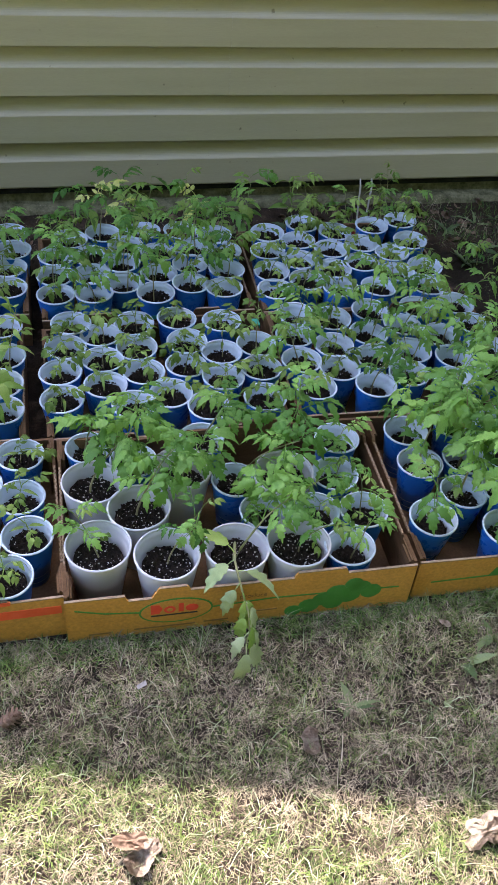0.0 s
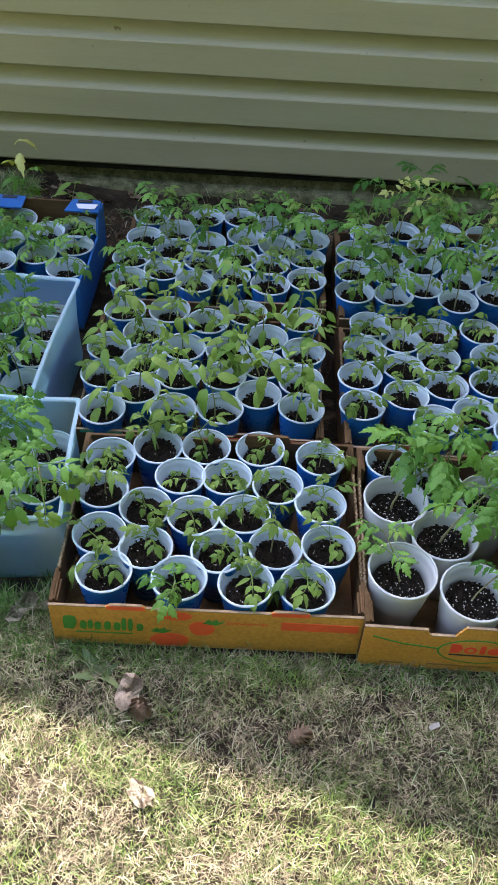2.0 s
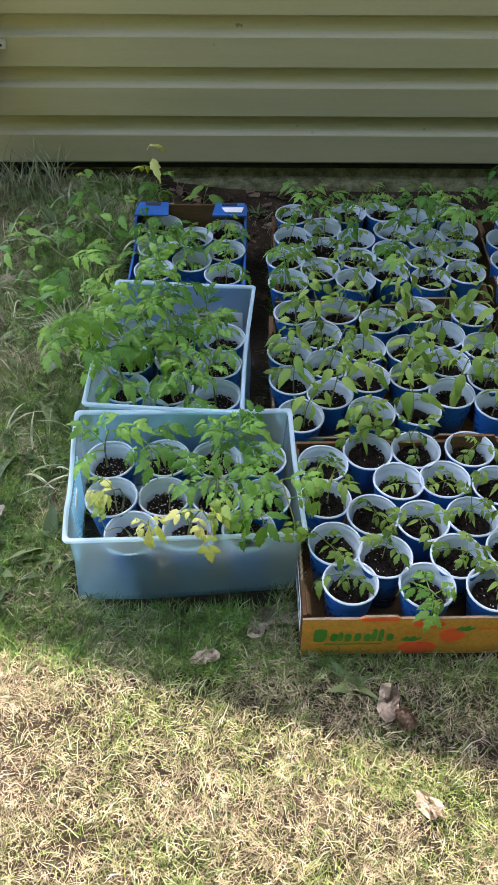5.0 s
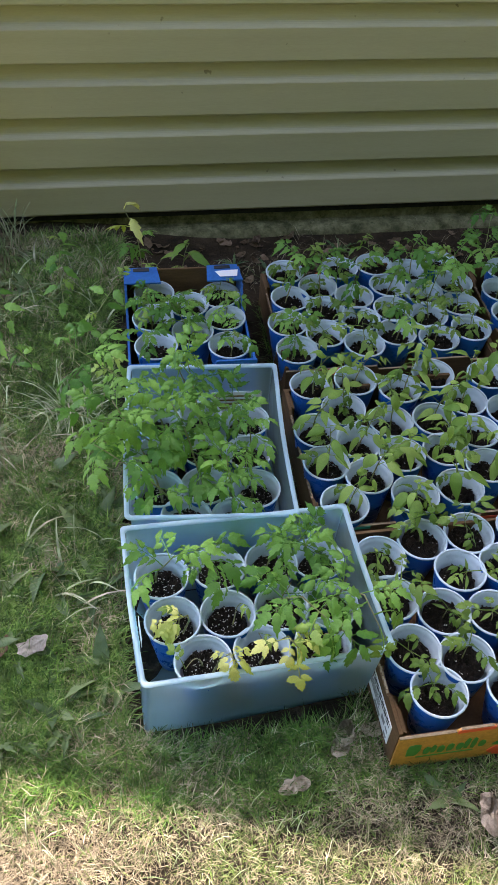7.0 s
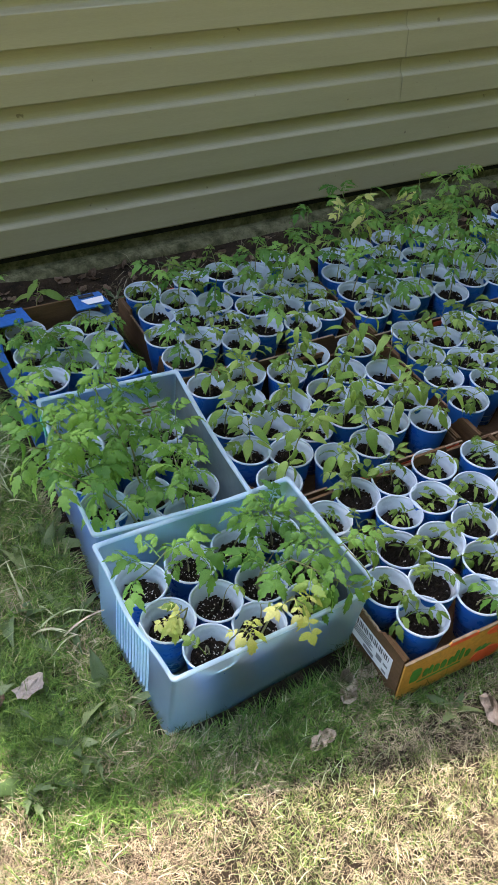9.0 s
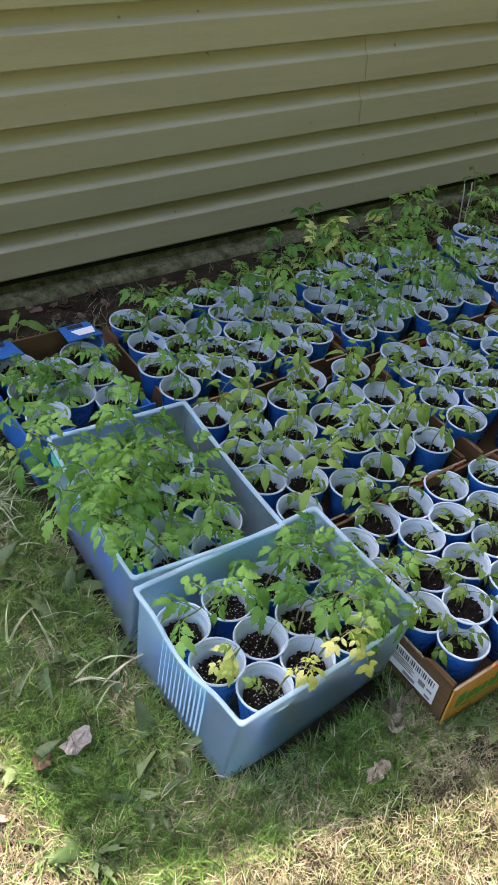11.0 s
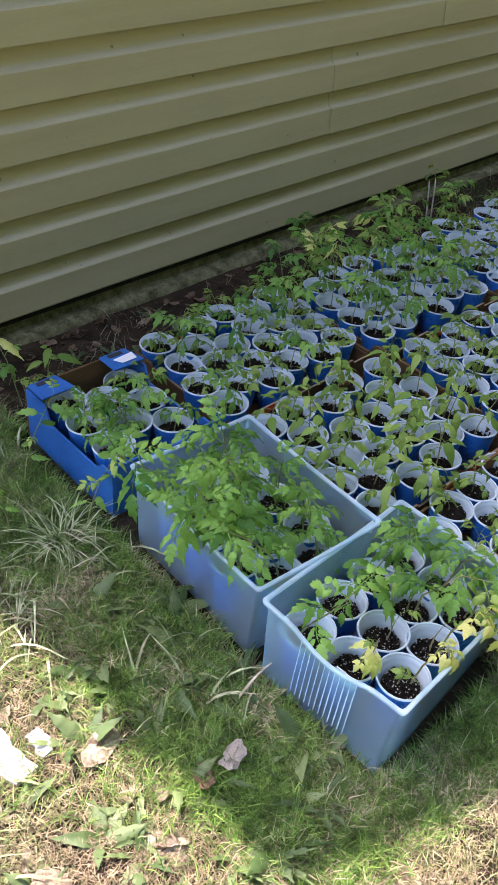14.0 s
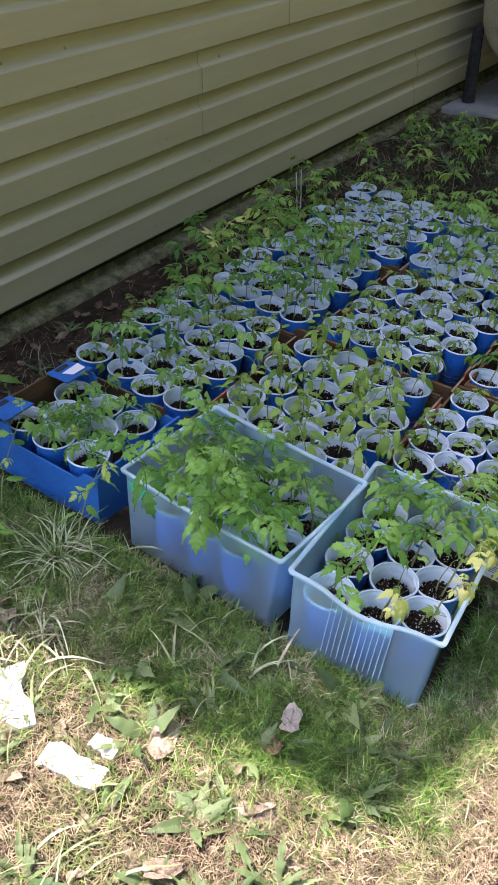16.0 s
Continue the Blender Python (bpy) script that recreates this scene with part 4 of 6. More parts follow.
def leaf_mesh(kind, seed):
    """A leaf of unit length along +x: 'cotyledon' (one narrow blade), 'simple' (one drooping oval), 'oval' (one lobed blade), 'young' and 'compound' (lobed leaflets on a stalk)."""
    rnd = random.Random(seed)
    vs, fs = [], []
    X, Z = Vector((1, 0, 0)), Vector((0, 0, 1))
    if kind == "cotyledon":
        stalk(vs, fs, [(0, 0, 0), (0.2, 0, 0.02)], [0.02, 0.014])
        leaflet(vs, fs, Vector((0.18, 0, 0.02)), X, Z, 0.85, 0.11, rnd.uniform(0.2, 0.8), 0.3, 0)
        mat = "leaf_small"
    elif kind == "simple":
        pts = [(0.3 * t, 0, 0.12 * t - 0.05 * t * t) for t in (0, 0.33, 0.66, 1)]
        stalk(vs, fs, pts, [0.022, 0.018, 0.014, 0.01])
        leaflet(vs, fs, Vector(pts[-1]), Vector((1, 0, -0.1)), Z, 0.78, rnd.uniform(0.14, 0.19), rnd.uniform(0.3, 0.9), rnd.uniform(0.2, 0.6), 0.06, True, rnd.uniform(0.0, 0.6))
        mat = "leaf_tall"
    elif kind == "oval":
        pts = [(0.22 * t, 0, 0.08 * t - 0.06 * t * t) for t in (0, 0.5, 1)]
        stalk(vs, fs, pts, [0.02, 0.016, 0.012])
        leaflet(vs, fs, Vector(pts[-1]), Vector((1, 0, -0.1)), Z, 0.8, rnd.uniform(0.155, 0.20), rnd.uniform(0.3, 0.9), rnd.uniform(0.2, 0.5), 0.3, True, rnd.uniform(0.1, 0.7))
        mat = "leaf_big"
    else:
        dr = rnd.uniform(0.3, 0.95)
        bend = rnd.uniform(-0.07, 0.07)
        curve = lambda t: Vector((0.72 * t * (1 - 0.14 * dr * t), bend * math.sin(3 * t), 0.24 * t - 0.46 * dr * t * t))
        stalk(vs, fs, [curve(t) for t in (0, 0.25, 0.5, 0.75, 1)], [0.016, 0.014, 0.011, 0.009, 0.006])
        big = kind == "compound"
        pairs = ((0.34, 0.55), (0.50, 0.95), (0.67, 0.36), (0.82, 1.0)) if big else ((0.55, 0.8), (0.88, 1.0))
        for t, grow in pairs:
            for s in (-1, 1):
                if grow < 0.5 and rnd.random() < 0.3:
                    continue
                tt = t + rnd.uniform(-0.035, 0.035)
                p = curve(tt)
                d = (curve(tt + 0.05) - p).normalized()
                w = (d * rnd.uniform(0.35, 0.7) + Vector((0, s, 0.08 + rnd.uniform(-0.25, 0.25)))).normalized()
                ln = rnd.uniform(0.27, 0.38) * grow * (1.0 if big else 1.05)
                q = p + w * (0.06 if big else 0.03) * grow
                if big:
                    stalk(vs, fs, [p, q], [0.006, 0.005], 3)
                leaflet(vs, fs, q, w, Z + 0.2 * w, ln, ln * (rnd.uniform(0.23, 0.30) if big else rnd.uniform(0.24, 0.31)), rnd.uniform(0.35, 1.3), rnd.uniform(0.1, 0.6), 0.34 if big else 0.22, big, rnd.uniform(0.1, 0.9))
        p = curve(1)
        d = (curve(1) - curve(0.93)).normalized()
        leaflet(vs, fs, p, d, Z, 0.40, 0.11, rnd.uniform(0.2, 0.8), 0.3, 0.42 if big else 0.22, True, rnd.uniform(0.0, 0.5))
        mat = "leaf_big" if big else "leaf_small"
    return vs, fs, M[mat]


LEAVES = {}
for kind, count in (("cotyledon", 4), ("simple", 8), ("young", 7), ("compound", 10), ("oval", 6)):
    LEAVES[kind] = [raw_mesh("leaf", *leaf_mesh(kind, 100 + i)[:2], leaf_mesh(kind, 100 + i)[2]) for i in range(count)]
YELLOW = [raw_mesh("leaf", *leaf_mesh("oval" if i % 2 else "young", 300 + i)[:2], M["leaf_yellow"]) for i in range(6)]
SILVER = [raw_mesh("leaf", *leaf_mesh("oval", 340 + i)[:2], M["leaf_silver"] if i % 3 else M["leaf_tall"]) for i in range(6)]
PALE = [raw_mesh("leaf", *leaf_mesh("compound", 320 + i)[:2], M["leaf_tall"]) for i in range(5)]


def stem_mesh(height, lean, radius, seed):
    """A wavering stem; also gives the points along it where leaves sit."""
    rnd = random.Random(seed)
    az = rnd.uniform(0, 6.28)
    wob = rnd.uniform(0.04, 0.12)
    pts = []
    for i in range(9):
        t = i / 8
        off = lean * height * t ** 1.6
        pts.append(Vector((off + wob * height * 0.35 * math.sin(5 * t + az), wob * height * 0.35 * math.sin(4 * t + 2 * az) * t, height * t * (1 - 0.25 * lean * lean * t))))
    v, f_ = tube(pts, [radius * (1 - 0.65 * i / 8) for i in range(9)], 6)
    return raw_mesh("stem", v, f_, M["stem"]), pts


STEMS = {}


def stem_for(height, lean, radius, seed):
    key = (round(height / 0.012), round(lean * 5), round(radius * 1000), seed % 5)
    if key not in STEMS:
        STEMS[key] = stem_mesh(key[0] * 0.012, key[1] / 5, radius, key[3] + 7 * key[0])
    return STEMS[key]


def aim(azimuth, rise, roll=0.0):
    return Matrix.Rotation(azimuth, 4, "Z") @ Matrix.Rotation(-rise, 4, "Y") @ Matrix.Rotation(roll, 4, "X")


def seedling(cup, kind, rnd, z, size=1.0, lean=None, toward=None, yellow=0, sparse=0):
    """A plant in a cup: a stem, and leaves along it."""
    u_ = rnd.uniform
    if kind == "sprout":
        h, r, leaves = u_(0.030, 0.055), 0.0013, [("cotyledon", 0.033, 0.72), ("cotyledon", 0.033, 0.74)] + [("young", u_(0.05, 0.068), 0.85 + 0.05 * q) for q in range(rnd.randint(2, 4))] + [("young", 0.035, 1.0)]
    elif kind == "middle":
        h, r, leaves = u_(0.06, 0.105), 0.0016, [("cotyledon", 0.03, 0.5), ("young", 0.058, 0.6), ("young", 0.068, 0.74), ("young", 0.066, 0.86), ("young", 0.055, 0.95), ("young", 0.04, 1.0)]
    elif kind == "tall":
        h, r, leaves = u_(0.11, 0.165), 0.0018, [("simple" if rnd.random() < 0.7 else "young", u_(0.045, 0.064), 0.40 + 0.07 * q) for q in range(8)] + [("simple", 0.042, 0.98), ("simple", 0.036, 1.0)]
    elif kind == "bushy":
        h, r, leaves = u_(0.15, 0.22), 0.0024, [("compound", u_(0.05, 0.088), 0.28 + 0.72 * q / 11) for q in range(12)]
    elif kind == "leggy":
        h, r, leaves = u_(0.12, 0.18), 0.0018, [("young", 0.05, 0.45), ("compound", 0.07, 0.6), ("compound", 0.08, 0.73), ("compound", 0.08, 0.85), ("compound", 0.07, 0.94), ("young", 0.05, 1.0)]
    else:
        h, r, leaves = u_(0.17, 0.24), 0.0025, [("young", 0.05, 0.3), ("compound", 0.065, 0.38), ("compound", 0.08, 0.5), ("compound", 0.088, 0.6), ("compound", 0.095, 0.7), ("compound", 0.095, 0.79), ("compound", 0.085, 0.87), ("compound", 0.075, 0.94), ("compound", 0.06, 1.0)] + [("compound", u_(0.07, 0.1), u_(0.45, 0.95)) for q in range(4)]
    h *= size
    leaves = leaves[sparse:]
    lean = rnd.uniform(0.05, 0.45) if lean is None else lean
    toward = rnd.uniform(0, 2 * math.pi) if toward is None else toward
    me, pts = stem_for(h, lean, r, rnd.randint(0, 4))
    spread = 0.018
    stem = shared("stem", me, cup, Matrix.Translation((rnd.uniform(-spread, spread) * 0.5, rnd.uniform(-spread, spread) * 0.5, z - 0.004)) @ Matrix.Rotation(toward, 4, "Z"))
    az = rnd.uniform(0, 6.28)
    for i, (style, length, at) in enumerate(leaves):
        u = at * 8
        k = min(int(u), 7)
        p = pts[k].lerp(pts[k + 1], u - k)
        az += 2.4 + rnd.uniform(-0.5, 0.5) if style != "cotyledon" else math.pi
        s = length * rnd.uniform(0.8, 1.2) * (0.6 + 0.4 * size)
        rise = rnd.uniform(-0.2, 0.55) + (0.5 if at > 0.97 and kind != "sprout" else 0)
        if style == "simple":
            rise = rnd.uniform(-0.6, 0.45)
        pool = LEAVES[style]
        if style == "compound" and yellow and i < yellow:
            pool = YELLOW
        shared("leaf", rnd.choice(pool), stem, Matrix.Translation(p) @ aim(az, rise, rnd.uniform(-0.5, 0.5)) @ Matrix.Scale(s, 4))
    return stem


def planted_cup(x, y, kind, rnd, label, group, big=False, lift=0.0045, **more):
    """A cup whose rim is centred over (x, y), standing square on the sloping tray."""
    h = 0.133 if big else CUP_H
    ob = new("planted_cup")
    up = Vector((0, -SLOPE, 1)).normalized()
    z0 = ground_z(x, y) + 0.002 + lift
    base = Vector((x, y, z0)) - Vector((up.x, up.y, 0)) * h
    ob.matrix_world = Matrix.Translation(base) @ pose(0, 0, 0, TILT + rnd.uniform(-2.2, 2.2), rnd.uniform(-2.2, 2.2), 0)
    tagged(ob, label, "planted cup", group)
    spin = Matrix.Rotation(rnd.uniform(0, 6.28), 4, "Z")
    shared("cup", BIG if big else CUP, ob, spin)
    shared("rim", BIG_RIM if big else RIM, ob, spin)
    z = h * (rnd.uniform(0.72, 0.85) if kind in ("sprout", "middle") else rnd.uniform(0.66, 0.82))
    white = kind == "giant" or big or "tub" in group
    shared("soil", rnd.choice(SOILS_BIG if big else SOILS_W if white else SOILS), ob, Matrix.Translation((0, 0, z)) @ spin @ Matrix.Scale((0.94 if big else 0.9) * (0.8 + 0.2 * z / h), 4))
    seedling(ob, kind, rnd, z, **more)
    return ob

# where the rims of the cups are, tray by tray
CUPS_B3 = [(-0.549, -0.723), (-0.457, -0.724), (-0.379, -0.679), (-0.306, -0.731), (-0.218, -0.699), (-0.134, -0.730), (-0.550, -0.632), (-0.457, -0.635), (-0.374, -0.591), (-0.292, -0.643), (-0.204, -0.611), (-0.117, -0.642), (-0.545, -0.542), (-0.451, -0.546), (-0.362, -0.503), (-0.281, -0.547), (-0.187, -0.524), (-0.103, -0.554), (-0.510, -0.460), (-0.420, -0.435), (-0.209, -0.437), (-0.113, -0.463), (-0.305, -0.434)]
CUPS_B2 = [(-0.522, -0.846), (-0.539, -0.938), (-0.547, -1.028), (-0.547, -1.118), (-0.451, -0.901), (-0.460, -0.992), (-0.461, -1.081), (-0.372, -0.855), (-0.374, -0.949), (-0.371, -1.045), (-0.403, -1.152), (-0.275, -0.849), (-0.257, -0.937), (-0.278, -1.031), (-0.316, -1.119), (-0.165, -0.871), (-0.186, -0.992), (-0.199, -1.080), (-0.243, -1.170), (-0.102, -0.962), (-0.107, -1.057), (-0.118, -1.156)]
CUPS_C3 = [(0.033, -0.461), (0.139, -0.422), (0.221, -0.469), (0.341, -0.444), (0.439, -0.425), (0.017, -0.562), (0.111, -0.514), (0.189, -0.563), (0.285, -0.540), (0.431, -0.530), (0.004, -0.656), (0.093, -0.611), (0.170, -0.660), (0.256, -0.636), (0.356, -0.597), (-0.007, -0.745), (0.083, -0.706), (0.164, -0.750), (0.262, -0.758), (0.339, -0.692), (0.427, -0.664), (0.402, -0.762)]
CUPS_C2 = [(0.020, -0.853), (0.110, -0.878), (0.212, -0.854), (0.337, -0.854), (0.440, -0.843), (-0.001, -0.942), (0.085, -0.987), (0.174, -0.949), (0.270, -0.926), (0.355, -0.971), (0.454, -0.938), (-0.008, -1.035), (0.071, -1.076), (0.166, -1.040), (0.263, -1.024), (0.354, -1.061), (0.453, -1.029), (-0.002, -1.135), (0.138, -1.141), (0.232, -1.108), (0.324, -1.146), (0.431, -1.124)]
CUPS_C1 = [(0.157, -1.300), (0.270, -1.291), (0.365, -1.288), (0.127, -1.540), (0.210, -1.490), (0.300, -1.495), (0.260, -1.585), (0.250, -1.392), (0.155, -1.400), (0.345, -1.400), (0.370, -1.585), (0.460, -1.300), (0.440, -1.400), (0.410, -1.495), (0.460, -1.585), (0.550, -1.310), (0.540, -1.410), (0.510, -1.500), (0.560, -1.590)]
CUPS_B1 = [(-0.508, -1.278), (-0.423, -1.319), (0.001, -1.305), (-0.030, -1.406), (-0.187, -1.488), (-0.093, -1.498), (0.003, -1.508), (-0.048, -1.596), (-0.274, -1.270), (-0.233, -1.398)]
CUPS_B1BIG = [(-0.507, -1.390), (-0.507, -1.542), (-0.386, -1.575), (-0.420, -1.466), (-0.131, -1.402), (-0.150, -1.585), (-0.264, -1.585), (-0.334, -1.372)]
CUPS_A1 = [(-1.038, -1.302), (-0.953, -1.267), (-0.857, -1.263), (-0.752, -1.263), (-0.642, -1.280), (-1.038, -1.392), (-0.901, -1.348), (-0.810, -1.343), (-0.716, -1.351), (-0.638, -1.397), (-0.956, -1.425), (-0.867, -1.439), (-0.775, -1.432), (-0.626, -1.489), (-1.028, -1.489), (-0.938, -1.517), (-0.815, -1.512), (-0.720, -1.502), (-1.007, -1.574), (-0.876, -1.577), (-0.763, -1.577), (-0.664, -1.575)]
CUPS_A2 = [(-1.074, -0.846), (-0.972, -0.830), (-0.887, -0.871), (-0.800, -0.828), (-0.679, -0.849), (-1.019, -0.918), (-1.093, -0.974), (-0.932, -0.965), (-0.837, -0.964), (-0.752, -0.915), (-0.672, -0.955), (-1.091, -1.071), (-1.013, -1.015), (-0.837, -1.059), (-0.754, -1.011), (-0.672, -1.050), (-1.008, -1.113), (-0.931, -1.060), (-0.762, -1.109), (-1.077, -1.171), (-0.933, -1.162), (-0.841, -1.156), (-0.679, -1.142)]
CUPS_A3 = [(-1.061, -0.430), (-0.924, -0.425), (-0.834, -0.418), (-0.750, -0.448), (-0.665, -0.418), (-1.073, -0.535), (-0.990, -0.493), (-0.823, -0.506), (-0.739, -0.536), (-0.652, -0.505), (-1.088, -0.631), (-0.996, -0.582), (-0.912, -0.541), (-0.835, -0.594), (-0.749, -0.624), (-0.663, -0.593), (-1.084, -0.720), (-1.008, -0.671), (-0.932, -0.719), (-0.920, -0.630), (-0.846, -0.683), (-0.753, -0.713), (-0.666, -0.682)]
CUPS_BX = [(-1.395, -0.515), (-1.312, -0.560), (-1.232, -0.515), (-1.398, -0.612), (-1.232, -0.608), (-1.312, -0.655), (-1.236, -0.705), (-1.398, -0.708)]
CUPS_T2 = [(-1.412, -0.950), (-1.322, -0.935), (-1.232, -0.945), (-1.418, -1.039), (-1.326, -1.030), (-1.234, -1.037), (-1.426, -1.128), (-1.330, -1.120), (-1.235, -1.126), (-1.378, -1.197), (-1.286, -1.197)]
CUPS_T1 = [(-1.427, -1.321), (-1.332, -1.308), (-1.240, -1.304), (-1.147, -1.303), (-1.415, -1.412), (-1.325, -1.404), (-1.234, -1.396), (-1.143, -1.392), (-1.371, -1.485), (-1.275, -1.477), (-1.175, -1.470)]

WORDS = {
    "sprout": "blue plastic cup with white lining and a small wilting tomato seedling",
    "middle": "blue plastic cup with white lining and a young tomato seedling",
    "tall": "blue plastic cup with a tall pale drooping seedling",
    "leggy": "blue plastic cup with a leggy green tomato plant",
    "bushy": "blue plastic cup with a dense young tomato plant",
    "giant": "blue plastic cup with a tall bushy tomato plant",
}


def fill(places, kinds, group, seed, **more):
    rnd = random.Random(seed)
    for i, (x, y) in enumerate(places):
        kind = rnd.choice(kinds)
        if places is CUPS_A1 and i == 19:
            planted_cup(x, y, "leggy", rnd, "blue plastic cup with a yellowing tomato seedling leaning out", group, size=0.6, lean=0.6, toward=-1.5, yellow=1)
            continue
        planted_cup(x, y, kind, rnd, WORDS[kind], group, **more)


fill(CUPS_A1, ["sprout"] * 4 + ["middle"], "cups in the strawberry flat", 1, size=1.1)
fill(CUPS_A2, ["tall"], "cups in the second flat of the first column", 2)
fill(CUPS_A3, ["middle", "middle", "leggy"], "cups in the last flat of the first column", 3, size=0.8)
fill(CUPS_B2, ["sprout"] * 3 + ["middle"], "cups in the second flat of the middle column", 4, size=1.1)
fill(CUPS_B3, ["leggy", "leggy", "middle"], "cups in the last flat of the middle column", 5)
fill(CUPS_C2, ["middle", "leggy", "leggy"], "cups in the second flat of the end column", 6)
fill(CUPS_C3, ["middle", "sprout", "middle"], "cups in the last flat of the end column", 7)
fill(CUPS_C1, ["leggy", "giant", "giant"], "cups in the fruit box with green lettering", 8, size=1.0)
rnd = random.Random(9)
for i, (x, y) in enumerate(CUPS_B1):
    if i in (2, 3, 4, 5, 6, 7):
        planted_cup(x, y, "leggy", rnd, WORDS["leggy"], "cups in the vegetable box", size=rnd.uniform(0.45, 0.75), sparse=i % 3)
    else:
        planted_cup(x, y, "giant", rnd, WORDS["giant"], "cups in the vegetable box", size=0.95, lean=rnd.uniform(0.2, 0.6), toward=rnd.uniform(-1.9, -0.4), sparse=4)
rnd = random.Random(10)
for i, (x, y) in enumerate(CUPS_B1BIG):
    low = i in (1, 2, 5)
    planted_cup(x, y, "leggy" if low else "giant", rnd, "large milky plastic cup with a sprawling tomato plant", "cups in the vegetable box", True, size=0.85 if low else rnd.uniform(0.8, 1.1), lean=rnd.uniform(0.3, 0.8), toward=2.5 if i == 1 else -1.2 if i == 7 else rnd.uniform(-0.9, 1.2), sparse=0 if low else 3)
fill(CUPS_BX[:3], ["middle"], "cups in the blue box", 11, size=0.7)
fill(CUPS_BX[3:], ["leggy", "bushy"], "cups in the blue box", 16, size=0.65)
rnd = random.Random(12)
ribbed = []
for i, (x, y) in enumerate(CUPS_T1):
    far = i < 4
    ribbed.append(planted_cup(x, y, "giant" if far or i in (6, 7) else "leggy", rnd, WORDS["giant"], "cups in the ribbed tub", lift=0.009, size=0.82 if far else 0.6, lean=rnd.uniform(0.2, 0.7), toward=rnd.uniform(-2.2, -0.6), sparse=(9, 8, 8, 6, 5, 5, 10, 9, 5, 5, 4)[i]))
rnd = random.Random(13)
for i, (x, y) in enumerate(CUPS_T2):
    outer, inner = i in (0, 3, 6, 9), i in (2, 5, 8)
    planted_cup(x, y, "bushy", rnd, WORDS["giant"], "cups in the crowded tub", lift=0.009, size=1.3 if outer else 0.75 if inner else rnd.uniform(1.0, 1.2), lean=rnd.uniform(0.45, 0.7) if outer else rnd.uniform(0.15, 0.5), toward=rnd.uniform(2.3, 3.6) if outer else rnd.uniform(1.6, 5.0), sparse=5 if inner else 1)


# ---- the long shoot that hangs over the front of the vegetable box ----
rnd = random.Random(14)
arc = [Vector(p) for p in ((-0.268, -1.585, 0.10), (-0.270, -1.600, 0.165), (-0.278, -1.640, 0.165), (-0.271, -1.675, 0.130), (-0.262, -1.700, 0.095), (-0.261, -1.715, 0.066), (-0.268, -1.726, 0.044))]
v, f_ = tube(arc, [0.0026, 0.0024, 0.0022, 0.002, 0.0018, 0.0014, 0.001], 6)
shoot = new("tomato_shoot", raw_mesh("tomato_shoot", v, f_, M["stem"]))
tagged(shoot, "pale drooping tomato shoot hanging over the box front", "plant shoot")
for i, (u, az, rise, s) in enumerate(((1.6, 2.2, 0.3, 0.07), (2.0, -2.6, -0.2, 0.06), (2.4, -0.4, 0.1, 0.065), (2.8, -2.5, -0.7, 0.06), (3.1, -1.2, -0.9, 0.068), (3.5, -0.7, -0.8, 0.062), (3.9, -2.3, -0.9, 0.058), (4.3, -1.0, -1.0, 0.066), (4.7, -0.5, -0.9, 0.06), (5.1, -2.7, -0.6, 0.052), (5.5, -0.9, -1.0, 0.058), (5.99, -1.8, -0.75, 0.065))):
    k = min(int(u), 5)
    shared("leaf", rnd.choice(SILVER), shoot, Matrix.Translation(arc[k].lerp(arc[k + 1], u - k)) @ aim(az, rise, rnd.uniform(-0.7, 0.7)) @ Matrix.Scale(s * 1.25, 4))


def sprig(cup, way, pool, leaves):
    """A bare shoot out of a cup that bends over, with a few leaves at its end; way in the world."""
    inv = cup.matrix_world.inverted()
    pts = [inv @ Vector(p) for p in way]
    v, f_ = tube(pts, [0.0022 - 0.0012 * k / (len(pts) - 1) for k in range(len(pts))], 6)
    st = shared("stem", raw_mesh("stem", v, f_, M["stem"]), cup)
    for u, az, rise, s in leaves:
        k = min(int(u), len(pts) - 2)
        shared("leaf", rnd.choice(pool), st, Matrix.Translation(pts[k].lerp(pts[k + 1], u - k)) @ aim(az, rise, rnd.uniform(-0.3, 0.3)) @ Matrix.Scale(s * 1.05, 4))
        if pool is YELLOW:
            shared("leaf", rnd.choice(pool), st, Matrix.Translation(pts[k].lerp(pts[k + 1], u - k)) @ aim(az + rnd.uniform(0.5, 1.2), rise - 0.2, rnd.uniform(-0.3, 0.3)) @ Matrix.Scale(s * 0.8, 4))


rnd = random.Random(15)
sprig(ribbed[4], [(-1.405, -1.412, 0.11), (-1.392, -1.425, 0.17), (-1.395, -1.44, 0.205), (-1.42, -1.452, 0.21)], YELLOW, ((2.3, 2.6, 0.4, 0.040), (2.7, -2.6, 0.0, 0.045), (3.0, 3.1, 0.0, 0.045), (3.0, -1.8, -0.6, 0.05)))
sprig(ribbed[8], [(-1.365, -1.49, 0.10), (-1.35, -1.505, 0.17), (-1.338, -1.525, 0.215), (-1.335, -1.543, 0.222)], YELLOW, ((2.5, 2.7, 0.2, 0.036), (2.9, -2.7, -0.5, 0.044), (3.0, -0.3, -0.2, 0.042), (3.0, -1.6, -0.9, 0.05), (2.4, 0.3, 0.3, 0.034)))
sprig(ribbed[9], [(-1.285, -1.48, 0.10), (-1.27, -1.50, 0.19), (-1.25, -1.525, 0.245), (-1.238, -1.545, 0.24)], YELLOW, ((2.9, -1.5, -1.0, 0.07), (2.2, -2.9, 0.0, 0.06), (2.6, 0.1, -0.1, 0.05)))
